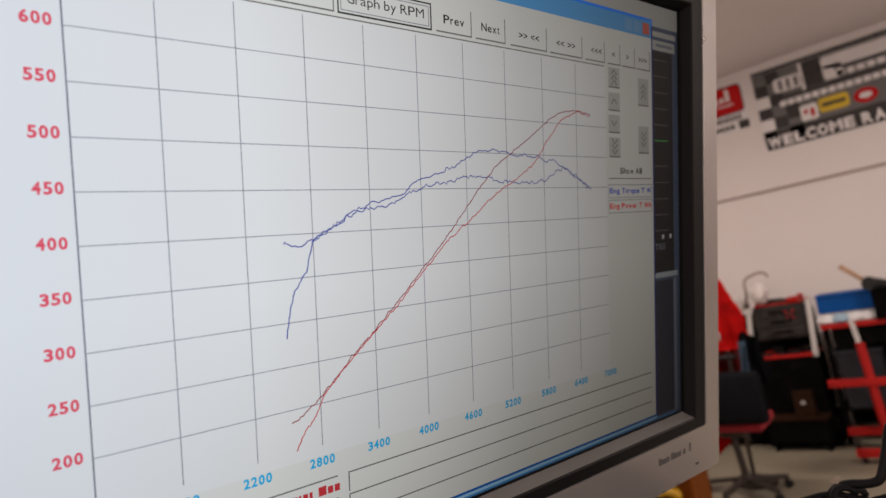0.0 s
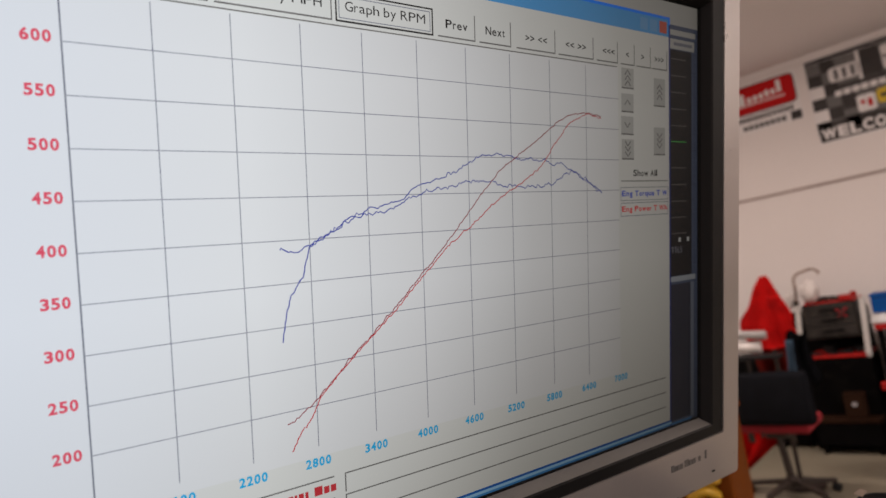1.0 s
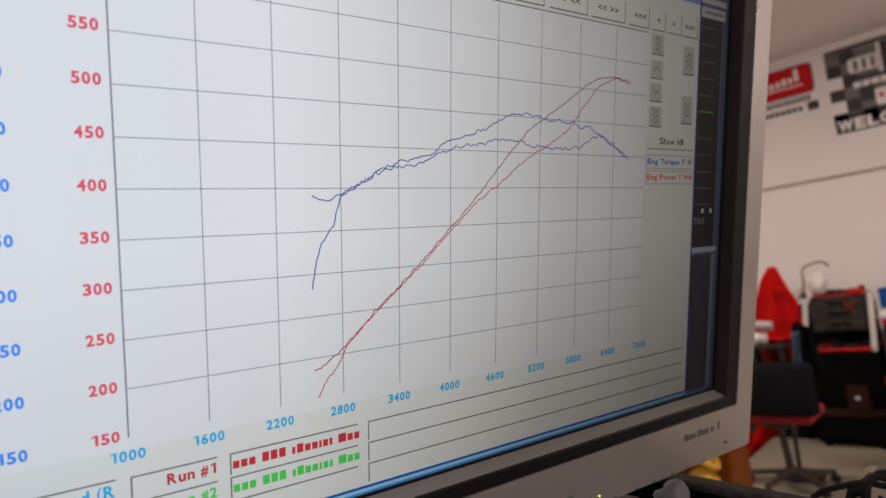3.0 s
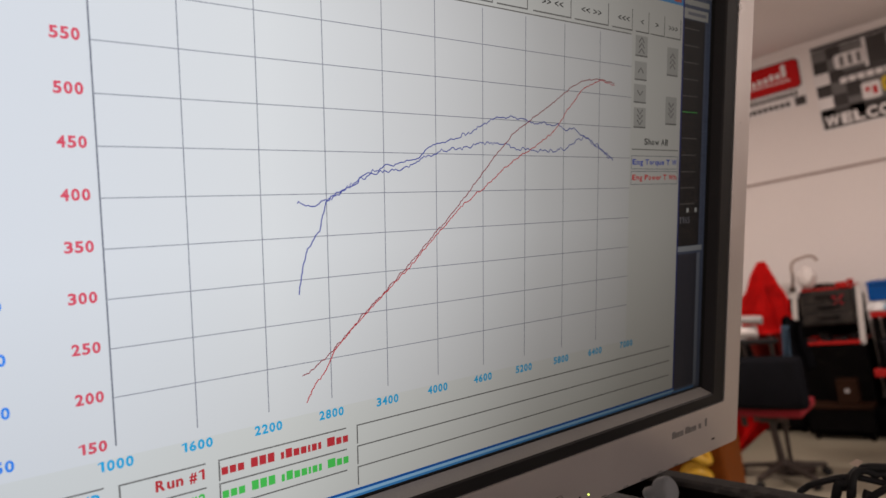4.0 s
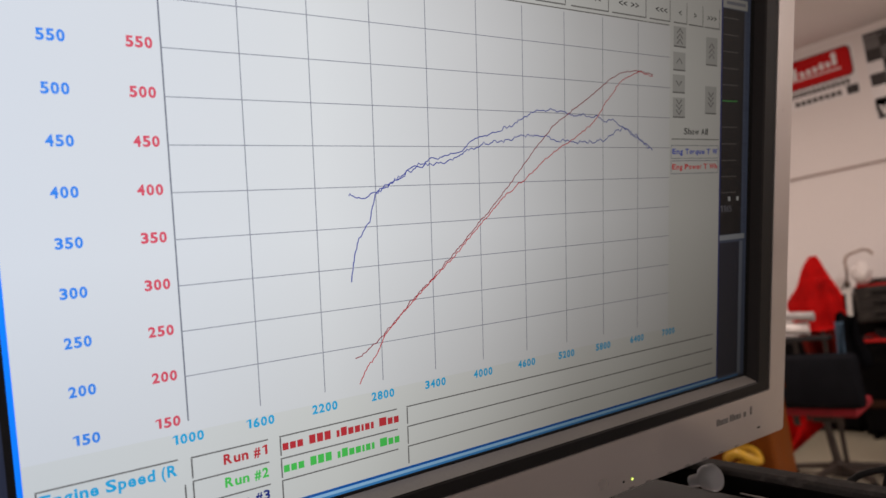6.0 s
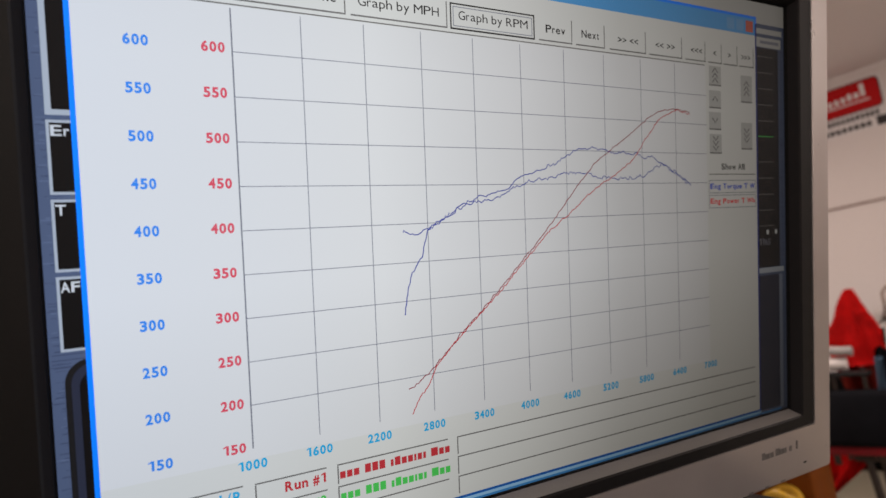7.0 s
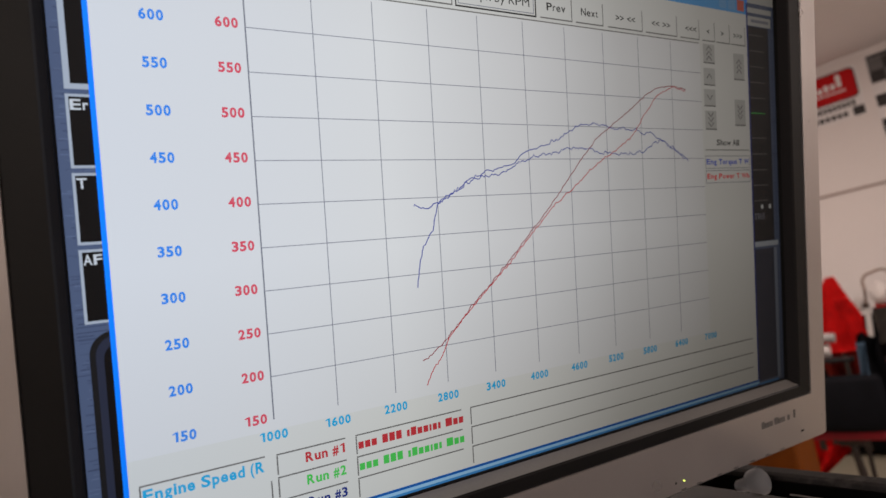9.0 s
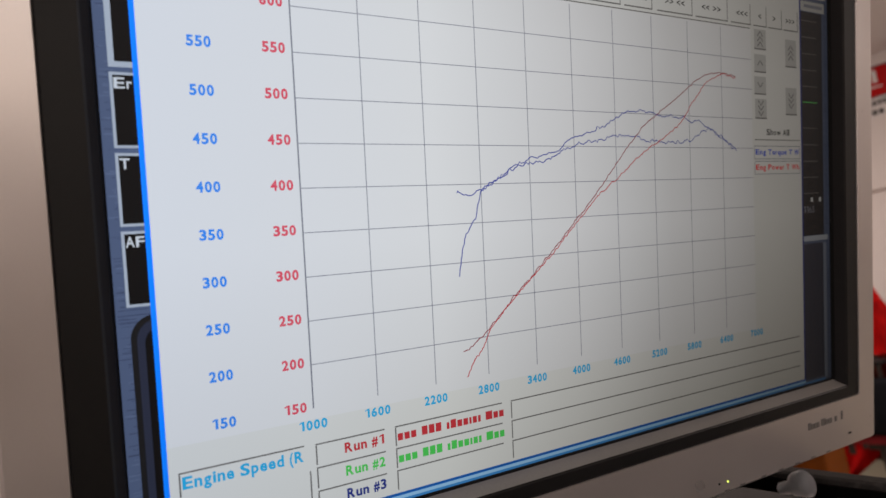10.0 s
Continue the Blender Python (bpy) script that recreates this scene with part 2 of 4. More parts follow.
TRIM = material("brown_joint", (0.34, 0.27, 0.25), 0.7, 0, 0.1, 3, 60)
REDPAINT = material("red_paint", (0.40, 0.012, 0.010), 0.5, 0, 0.16, 7, 120, 0.1, 0.001, spots=(0.28, 0.008, 0.007), spec=0.2)
REDCLOTH = material("red_cloth", (0.58, 0.008, 0.008), 0.85, 0, 0.3, 12, 260, 0.4, 0.002, spec=0.1)
SEATRED = material("dark_red_fabric", (0.27, 0.008, 0.016), 0.85, 0, 0.2, 12, 260, 0.4, 0.002)
BLACKCLOTH = material("black_fabric", (0.007, 0.0075, 0.010), 0.9, 0, 0.25, 12, 240, 0.4, 0.002, spec=0.1)
STEEL = material("dull_steel", (0.40, 0.38, 0.36), 0.4, 0.8, 0.18, 10, 150, 0.15, 0.001)
DARKSTEEL = material("dark_steel", (0.038, 0.027, 0.021), 0.55, 0.1, 0.25, 10, 150, 0.2, 0.001)
GREYPAINT = material("pale_grey_paint", (0.55, 0.53, 0.51), 0.5, 0, 0.10, 9, 120, 0.12, 0.001)
TOOLBLACK = material("black_steel_chest", (0.0035, 0.0032, 0.0033), 0.6, 0, 0.35, 7, 90, 0.2, 0.002, spots=(0.006, 0.0055, 0.005), spec=0.02)
BLUEPAINT = material("blue_paint", (0.002, 0.070, 0.29), 0.5, 0, 0.15, 6, 90, 0.1, 0.001, spec=0.15)
PAPER = material("white_paper", (0.72, 0.72, 0.72), 0.8, 0, 0.1, 14, 120, 0.2, 0.001)
PALEBAG = material("pale_plastic_film", (0.66, 0.62, 0.60), 0.55, 0, 0.2, 14, 120, 0.3, 0.001)
MAROON = material("maroon_cloth", (0.15, 0.012, 0.007), 0.88, 0, 0.3, 12, 240, 0.4, 0.002, spec=0.1)
CHESTGREY = material("worn_dark_chest", (0.026, 0.023, 0.021), 0.55, 0, 0.4, 9, 90, 0.2, 0.002, spots=(0.05, 0.042, 0.036), spec=0.2)
GREYROLL = material("grey_paper", (0.36, 0.345, 0.34), 0.7, 0, 0.3, 18, 120, 0.3, 0.001)
PALEBLUE = material("pale_blue_cloth", (0.35, 0.50, 0.60), 0.85, 0, 0.15, 14, 120, 0.3, 0.001)
BLUECLOTH = material("slate_blue_cloth", (0.06, 0.11, 0.17), 0.9, 0, 0.2, 14, 120, 0.3, 0.001)
WOOD = material("brown_wood", (0.40, 0.25, 0.15), 0.6, 0, 0.25, 9, 70, 0.2, 0.001)
CARDBOARD = material("brown_board", (0.026, 0.012, 0.007), 0.75, 0, 0.3, 8, 70, 0.2, 0.001, spec=0.04)
GREYBIN = material("grey_bin", (0.020, 0.020, 0.025), 0.6, 0, 0.4, 8, 90, 0.15, 0.001, spec=0.2)
ORANGE = material("orange_plastic", (0.16, 0.042, 0.004), 0.6, 0, 0.15, 6, 90, 0.1, 0.001, spec=0.1)
YELLOW = material("yellow_hose", (0.62, 0.36, 0.025), 0.42, 0, 0.14, 12, 120, 0.15, 0.001)
BANWHITE = material("banner_white", (0.76, 0.735, 0.735), 0.5, 0, 0.06, 3, 60)
BANBLACK = material("banner_black", (0.052, 0.048, 0.048), 0.6, 0, 0.2, 3, 60, spec=0.2)
BANGREY = material("banner_grey", (0.13, 0.125, 0.125), 0.5, 0, 0.2, 4, 60)
BANRED = material("banner_red", (0.50, 0.007, 0.009), 0.55, 0, 0.08, 3, 60, spec=0.15)
BANYELLOW = material("banner_yellow", (0.66, 0.46, 0.02), 0.5, 0, 0.1, 4, 60)
PALEYELLOW = material("pale_yellow_plastic", (0.66, 0.62, 0.30), 0.5, 0, 0.1, 20, 200)
TAN = material("tan_paint", (0.30, 0.225, 0.19), 0.6, 0, 0.25, 14, 90, 0.1, 0.001, spec=0.2)
TAGPAPER = material("brown_paper", (0.36, 0.28, 0.22), 0.8, 0, 0.15, 60, 400)
LED = bpy.data.materials.new("green_led")
LED.use_nodes = True
LED.node_tree.nodes["Principled BSDF"].inputs["Emission Color"].default_value = (0.75, 1.0, 0.05, 1)
LED.node_tree.nodes["Principled BSDF"].inputs["Emission Strength"].default_value = 2.2
CLEAR = bpy.data.materials.new("frosted_plastic")
CLEAR.use_nodes = True
cb = CLEAR.node_tree.nodes["Principled BSDF"]
cb.inputs["Base Color"].default_value = (0.62, 0.63, 0.65, 1)
cb.inputs["Roughness"].default_value = 0.45
cb.inputs["Transmission Weight"].default_value = 0.8
cb.inputs["IOR"].default_value = 1.22


# ---------- mesh helpers ----------
def link(name, bm, mat, parent=None, label="", smooth=False):
    me = bpy.data.meshes.new(name)
    bmesh.ops.recalc_face_normals(bm, faces=bm.faces)
    bm.to_mesh(me)
    bm.free()
    me.materials.append(mat)
    if smooth:
        me.shade_smooth()
    ob = new(name, me)
    if parent:
        ob.parent = parent
    if label:
        ob["label"] = label
    return ob


def part(name, bm, mat, parent, label="", smooth=False):
    return link(name, bm, mat, parent, label, smooth)


def thing(name, m, label, category, group="", kind=""):
    ob = new(name)
    ob.empty_display_size = 0.05
    ob.matrix_world = m
    return tagged(ob, label, category, group, kind)


def box(x0, x1, y0, y1, z0, z1, bevel=0.0, seg=2, bm=None):
    bm2 = bmesh.new()
    bmesh.ops.create_cube(bm2, size=1.0, matrix=Matrix.Translation(((x0 + x1) / 2, (y0 + y1) / 2, (z0 + z1) / 2)) @ Matrix.Diagonal((abs(x1 - x0), abs(y1 - y0), abs(z1 - z0), 1)))
    if bevel:
        bmesh.ops.bevel(bm2, geom=bm2.edges[:], offset=bevel, segments=seg, affect="EDGES", profile=0.5)
    if bm is None:
        return bm2
    merge(bm, bm2)
    return bm


def merge(bm, other):
    me = bpy.data.meshes.new("tmp")
    other.to_mesh(me)
    other.free()
    bm.from_mesh(me)
    bpy.data.meshes.remove(me)


def rod(a, b, r, seg=14, r2=None, bm=None):
    a, b = Vector(a), Vector(b)
    d = b - a
    bm2 = bmesh.new()
    bmesh.ops.create_cone(bm2, cap_ends=True, segments=seg, radius1=r, radius2=r if r2 is None else r2, depth=d.length,
                          matrix=Matrix.Translation((a + b) / 2) @ d.to_track_quat("Z", "Y").to_matrix().to_4x4())
    if bm is None:
        return bm2
    merge(bm, bm2)
    return bm


def beam(a, b, w, h, bevel=0.003):
    """A square tube from a to b."""
    a, b = Vector(a), Vector(b)
    d = b - a
    bm = box(-w / 2, w / 2, -h / 2, h / 2, -d.length / 2, d.length / 2, bevel)
    bm.transform(Matrix.Translation((a + b) / 2) @ d.to_track_quat("Z", "Y").to_matrix().to_4x4())
    return bm


def lathe(profile, seg=24):
    """Turn a profile of (radius, height) about z."""
    bm = bmesh.new()
    rings = []
    for r, z in profile:
        rings.append([bm.verts.new((r * math.cos(2 * math.pi * k / seg), r * math.sin(2 * math.pi * k / seg), z)) for k in range(seg)])
    for a, b in zip(rings, rings[1:]):
        for k in range(seg):
            bm.faces.new((a[k], a[(k + 1) % seg], b[(k + 1) % seg], b[k]))
    bm.faces.new(rings[0][::-1])
    bm.faces.new(rings[-1])
    return bm


def tube(points, r, seg=10, closed=False):
    """A round tube along a smooth line through the points."""
    pts = [Vector(p) for p in points]
    dense = []
    n = len(pts)
    for i in range(n if closed else n - 1):
        p0, p1, p2, p3 = (pts[(i - 1) % n] if closed or i else pts[0], pts[i], pts[(i + 1) % n], pts[(i + 2) % n] if closed or i + 2 < n else pts[-1])
        for k in range(8):
            t = k / 8
            dense.append(0.5 * ((2 * p1) + (p2 - p0) * t + (2 * p0 - 5 * p1 + 4 * p2 - p3) * t * t + (3 * p1 - p0 - 3 * p2 + p3) * t ** 3))
    if not closed:
        dense.append(pts[-1])
    bm = bmesh.new()
    rings = []
    m = len(dense)
    up = Vector((0.13, 0.2, 0.97))
    for i, p in enumerate(dense):
        d = (dense[(i + 1) % m if closed else min(i + 1, m - 1)] - dense[(i - 1) % m if closed else max(i - 1, 0)]).normalized()
        s = d.cross(up)
        s = s.normalized() if s.length > 1e-4 else Vector((1, 0, 0))
        w = s.cross(d)
        rings.append([bm.verts.new(p + r * (s * math.cos(2 * math.pi * k / seg) + w * math.sin(2 * math.pi * k / seg))) for k in range(seg)])
    for i in range(m if closed else m - 1):
        a, b = rings[i], rings[(i + 1) % m]
        for k in range(seg):
            bm.faces.new((a[k], a[(k + 1) % seg], b[(k + 1) % seg], b[k]))
    if not closed:
        bm.faces.new(rings[0][::-1])
        bm.faces.new(rings[-1])
    return bm


def letters(text, bold=0.0):
    """The outline of a line of text as a flat mesh in x and z, 1 high, its middle at the origin; and its width."""
    cu = bpy.data.curves.new("letters", "FONT")
    cu.body, cu.size, cu.offset, cu.resolution_u = text, 1.0, bold, 3
    cu.align_x = "LEFT"
    ob = new("letters", cu)
    dg = bpy.context.evaluated_depsgraph_get()
    me = bpy.data.meshes.new_from_object(ob.evaluated_get(dg))
    bpy.data.objects.remove(ob)
    bpy.data.curves.remove(cu)
    bm = bmesh.new()
    bm.from_mesh(me)
    bpy.data.meshes.remove(me)
    return bm


NARROW = {" ": .30, "i": .28, "l": .28, "j": .28, "t": .34, "f": .34, "r": .40, "(": .34, ")": .34, ",": .28, "I": .30, "m": .88, "M": .84, "W": .96, "w": .78, "#": .58, "<": .50, ">": .50}


def one_bm():
    """A figure one with its flag, as in a plain sans-serif letter."""
    bm = bmesh.new()
    for quad in (((.24, 0), (.40, 0), (.40, .72), (.24, .72)), ((.06, .52), (.24, .60), (.24, .72), (.06, .625))):
        bm.faces.new([bm.verts.new((x, z, 0)) for x, z in quad])
    return bm


def text_bm(text, x0, x1, z0, z1, y, bold=0.0):
    """Text that fills the box x0 to x1, z0 to z1 in the plane y, each letter in a cell of its own width."""
    bm = bmesh.new()
    pen = 0.0
    for ch in text:
        cell = NARROW.get(ch, .70 if ch.isupper() else .56)
        if ch != " ":
            glyph = one_bm() if ch == "1" else letters(ch, bold)
            xs = [v.co.x for v in glyph.verts]
            ax, bx = min(xs), max(xs)
            gap = .045
            if ch == "1":
                ax, bx, gap = 0.0, .46, .03
            for v in glyph.verts:
                v.co.x = pen + gap + (v.co.x - ax) / (bx - ax) * (cell - 2 * gap)
            merge(bm, glyph)
        pen += cell
    xs = [v.co.x for v in bm.verts]
    ys = [v.co.y for v in bm.verts]
    ax, bx, ay, by = min(xs), max(xs), min(ys), max(ys)
    for v in bm.verts:
        v.co = Vector((x0 + (v.co.x - ax) / (bx - ax) * (x1 - x0), y, z0 + (v.co.y - ay) / (by - ay) * (z1 - z0)))
    return bm


def round_rect(x0, x1, z0, z1, r, n=5):
    pts = []
    for cx, cz, a0 in ((x1 - r, z1 - r, 0), (x0 + r, z1 - r, 90), (x0 + r, z0 + r, 180), (x1 - r, z0 + r, 270)):
        for k in range(n + 1):
            a = radians(a0 + 90 * k / n)
            pts.append((cx + r * math.cos(a), cz + r * math.sin(a)))
    return pts


def rings(loops, cap=False, cap_first=False):
    """A skin over closed loops of points (lists of equal length)."""
    bm = bmesh.new()
    vs = [[bm.verts.new(p) for p in lp] for lp in loops]
    for a, b in zip(vs, vs[1:]):
        for k in range(len(a)):
            bm.faces.new((a[k], a[(k + 1) % len(a)], b[(k + 1) % len(a)], b[k]))
    if cap:
        bm.faces.new(vs[-1])
    if cap_first:
        bm.faces.new(vs[0][::-1])
    return bm


# ---------- room ----------
WX, CZ = 6.2, 3.526
EAST = WX * FAR


def structure(name, bm, mat, label, category):
    return tagged(link(name, bm, mat), label, category, kind="structure")


structure("floor", box(-4.2, 7.4, -5.2, 4.2, -0.1, 0.0), FLOOR, "worn pale beige painted concrete workshop floor", "floor")
structure("ceiling", box(-4.2, 7.4, -5.2, 4.2, CZ, CZ + 0.1), CEILING, "plain off-white flat workshop ceiling", "ceiling")
structure("wall_east", box(EAST, EAST + 0.2, -5.2, 4.2, 0.0, CZ), WALL, "off-white painted workshop wall with a joint line", "wall")
structure("wall_north", box(-4.0, EAST, 4.0, 4.2, 0.0, CZ), WALL, "plain off-white painted wall", "wall")
# openings in the unseen south and west walls are assumed, to suit the fill lamps
south = box(-4.0, -3.3, -5.2, -5.0, 0.0, CZ)
box(5.0, EAST, -5.2, -5.0, 0.0, CZ, bm=south)
box(-3.3, 5.0, -5.2, -5.0, 2.80, CZ, bm=south)
box(-3.3, 5.0, -5.2, -5.0, 0.0, 1.40, bm=south)
structure("wall_south", south, WALL, "unseen off-white painted wall with an assumed wide opening", "wall")
west = box(-4.2, -4.0, -5.2, -1.2, 0.0, CZ)
box(-4.2, -4.0, 2.0, 4.2, 0.0, CZ, bm=west)
box(-4.2, -4.0, -1.2, 2.0, 0.0, 1.5, bm=west)
box(-4.2, -4.0, -1.2, 2.0, 2.9, CZ, bm=west)
structure("wall_west", west, WALL, "unseen off-white painted wall with an assumed opening", "wall")
structure("trim", box(EAST - 0.012, EAST + 0.001, -5.0, 4.0, 2.266, 2.292, 0.003), TRIM, "thin brown joint strip running along the wall", "wall trim")
structure("cornice", box(EAST - 0.02, EAST + 0.001, -5.0, 4.0, CZ - 0.06, CZ - 0.001, 0.004), WALL, "narrow off-white strip under the ceiling", "wall trim")
structure("ground", box(-60, 60, -60, 60, -0.14, -0.105), FLOOR, "grey concrete ground outside the workshop", "ground")

# ---------- ceiling tube lights ----------
for lx, ly in TUBES:
    fx = thing("ceiling_light", pose(lx, ly, CZ), "white twin-tube batten light fixed to the ceiling", "ceiling light", "ceiling lights")
    part("batten", box(-.17, .17, -.74, .74, -.075, -.001, .006), GREYPAINT, fx)


# ---------- the monitor ----------
mon = thing("monitor", MON, "silver widescreen monitor with dark bezel showing a dyno chart", "monitor")
SX0, SX1, SZ0, SZ1 = -2.42 * U, 12.80 * U, -1.76 * U, 7.90 * U
P = -0.0098                           # how far the frame stands proud of the panel


def rr(dx0, dx1, dz0, dz1, y, r):
    return [(x, y, z) for x, z in round_rect(SX0 - dx0 * U, SX1 + dx1 * U, SZ0 - dz0 * U, SZ1 + dz1 * U, r * U)]


part("bezel_wall", rings([rr(-.02, -.02, -.02, -.02, 0.0006, .01), rr(.02, .02, .02, .02, -0.0004, .02), rr(.035, .035, .035, .035, P * .24, .02)]), INNER, mon, "black inner wall round the panel")
part("bezel_lip", rings([rr(.035, .035, .035, .035, P * .24, .02), rr(.13, .13, .12, .13, P * .86, .03)]), LIPM, mon, "black sloping inner lip")
# bottom side of the lip again, in the paler lit colour
foot_lip = bmesh.new()
foot_lip.faces.new([foot_lip.verts.new((x * U, y - .0003, z * U)) for x, y, z in ((-2.44, P * .06, -1.766), (12.82, P * .06, -1.766), (12.92, P * .86, -1.875), (-2.54, P * .86, -1.875))])
part("foot_lip", foot_lip, LIT_LIP, mon, "sloping lip under the panel, coloured pale as if lit from above")
part("bezel", rings([rr(.13, .13, .12, .13, P * .86, .03), rr(.16, .16, .15, .16, P * .97, .04), rr(.57, .57, .37, .57, P, .05), rr(.60, .60, .40, .60, P * 1.0 + .0006, .05)]), BEZEL, mon, "flat dark charcoal bezel")
part("silver_frame", rings([rr(.60, .60, .40, .60, P + .0012, .05), rr(.61, .61, .41, .61, P - .0004, .06), rr(1.23, 1.23, 1.54, 1.28, P - .0004, .06), rr(1.28, 1.28, 1.59, 1.33, P + .0012, .09), rr(1.29, 1.29, 1.61, 1.34, P + .004, .10), rr(1.29, 1.29, 1.61, 1.34, 0.012, .10)]), SILVER, mon, "satin silver plastic front frame")
part("back_shell", rings([rr(1.27, 1.27, 1.59, 1.32, 0.012, .10), rr(1.2, 1.2, 1.5, 1.25, 0.02, .2), rr(.4, .4, .6, .4, 0.046, .5), rr(-1.5, -1.5, -.8, -1, 0.06, .6)], cap=True), BLACK, mon, "black plastic rear shell")
part("screen", rings([[(x, 0.0012, z) for x, z in round_rect(SX0 - .1 * U, SX1 + .1 * U, SZ0 - .1 * U, SZ1 + .1 * U, .01)]], cap=True), L_BLACK, mon, "glowing LCD panel")


def slab(x0, x1, z0, z1, y):
    """A thin lit area of the panel, in chart columns, at the height y of its layer in hundredths of a millimetre."""
    bm = bmesh.new()
    q = -y * 1e-5
    vs = [bm.verts.new((x * U, q, z * U)) for x, z in ((x0, z0), (x1, z0), (x1, z1), (x0, z1))]
    bm.faces.new(vs)
    return bm


def polyline(pts, w, y):
    """A stroke of even width through the points, in chart columns."""
    bm = bmesh.new()
    q = -y * 1e-5
    left, right = [], []
    for i, p in enumerate(pts):
        a, b = pts[max(i - 1, 0)], pts[min(i + 1, len(pts) - 1)]
        d = Vector((b[0] - a[0], b[1] - a[1]))
        d = d.normalized() if d.length else Vector((1, 0))
        n = Vector((-d.y, d.x)) * w / 2
        left.append(bm.verts.new(((p[0] + n.x) * U, q, (p[1] + n.y) * U)))
        right.append(bm.verts.new(((p[0] - n.x) * U, q, (p[1] - n.y) * U)))
    for i in range(len(pts) - 1):
        bm.faces.new((left[i], right[i], right[i + 1], left[i + 1]))
    return bm


def screen_text(text, x0, x1, z0, z1, mat, parent, y=60, bold=0.012, name="label"):
    return part(name, text_bm(text, x0 * U, x1 * U, z0 * U, z1 * U, -y * 1e-5, bold), mat, parent)


def outline(x0, x1, z0, z1, w, y):
    bm = slab(x0, x1, z1 - w, z1, y)
    merge(bm, slab(x0, x1, z0, z0 + w, y))
    merge(bm, slab(x0, x0 + w, z0 + w, z1 - w, y))
    merge(bm, slab(x1 - w, x1, z0 + w, z1 - w, y))
    return bm


# gauge program behind the chart window
gauge = part("gauge_window", slab(-2.42, 12.80, -1.76, 7.90, 0), L_STEEL, mon, "brushed blue gauge program window")
streaks = random.Random(12)
for side in (-2.42, 12.56):
    for i in range(150):
        z = streaks.uniform(-1.7, 7.3)
        a = side + streaks.uniform(0, .12)
        b = min(a + streaks.uniform(.06, .3), 12.79) if side > 0 else a + streaks.uniform(.08, .4)
        part("streak", slab(a, b, z, z + streaks.uniform(.004, .012), 2 + i * .01), L_STREAK if streaks.random() < .62 else L_STREAK2, gauge)
for name, z0, z1, bevel in (("", 4.68, 7.2, .07), ("Er", 3.69, 4.62, .035), ("T", 2.72, 3.63, .035), ("AF", 1.71, 2.66, .035)):
    cell = part("gauge_cell", slab(-2.29, -1.2, z0, z1, 6), L_SILVER, gauge, "pale bevelled frame")
    part("gauge_face", slab(-2.29 + bevel, -1.2, z0 + bevel, z1 - (bevel if name else 0), 9), L_BLACK, gauge, "black readout")
    if name:
        screen_text(name, -2.245, {"Er": -2.04, "T": -2.13, "AF": -2.03}[name], z1 - .20, z1 - .065, L_TEXT, gauge, 14, .02, "gauge_name")
dial = bmesh.new()
vs = [dial.verts.new((x * U, -6e-5, z * U)) for x, z in round_rect(-2.27, -1.0, -3.0 + 1.4, 1.60, .3, 8)]
dial.faces.new(vs)
part("dial_rim", dial, L_DARK, gauge, "dark rounded dial rim")
dial = bmesh.new()
vs = [dial.verts.new((x * U, -9e-5, z * U)) for x, z in round_rect(-2.20, -1.0, -3.0 + 1.46, 1.54, .26, 8)]
dial.faces.new(vs)
part("dial_ring", dial, L_PANEL, gauge, "slate dial ring")
dial = bmesh.new()
vs = [dial.verts.new((x * U, -12e-5, z * U)) for x, z in round_rect(-2.11, -1.0, -3.0 + 1.54, 1.45, .22, 8)]
dial.faces.new(vs)
part("dial_face", dial, L_BLACK, gauge, "black dial face")
# strip of the other program at the chart's far side
part("top_bar", slab(-2.42, 12.80, 7.42, 7.90, 6), L_ICON, gauge, "pale program bar")
part("menu_bar", slab(11.0, 12.72, 7.20, 7.32, 6), L_ICON, gauge, "grey menu bar")
part("tab", slab(11.5, 12.68, 6.90, 7.12, 8), L_ICON, gauge, "pale tab")
part("tab_text_bar", slab(11.9, 12.6, 6.98, 7.05, 11), L_GRID, gauge, "unreadable tab writing")
part("meter_face", slab(11.5, 12.57, 1.77, 6.88, 8), L_BLACK, gauge, "black meter face")
for z in (6.68, 6.31, 5.94, 5.57, 5.20, 4.84, 4.25, 3.87, 3.49, 3.12, 2.75):
    part("meter_tick", slab(11.80, 12.36, z - .009, z + .009, 12), L_GREEN if z == 4.84 else L_EDGE, gauge)
part("lower_face", slab(11.5, 12.53, -1.62, 1.58, 8), L_PANEL, gauge, "slate lower panel")
part("panel_edge", slab(12.53, 12.66, -1.66, 1.58, 7), L_ICON_STEEL, gauge, "pale panel edge")
part("divider", slab(11.5, 12.72, 1.64, 1.76, 9), L_SILVER, gauge, "pale divider bar")
screen_text("1165", 11.79, 12.20, 2.30, 2.45, L_GRID, gauge, 14, 0, "meter_value")
part("meter_mark", slab(12.06, 12.15, 2.55, 2.65, 14), L_TEXT, gauge)
part("meter_mark", slab(12.38, 12.47, 2.55, 2.65, 14), L_TEXT, gauge)

# the chart window
part("panel_margin", slab(-2.42, 12.80, -1.76, -1.712, 18), L_BLACK, gauge, "unlit black margin")
win = part("chart_window", slab(-2.02, 11.76, -1.715, 7.56, 20), L_BORDER, mon, "chart program window with a bright blue border")
part("border_side", slab(11.71, 11.765, -1.715, 7.40, 23), L_NAVY, win, "dark blue side border")
part("border_foot", slab(-2.0, 11.765, -1.622, -1.575, 27), L_BORDER_LOW, win, "deep blue bottom border")
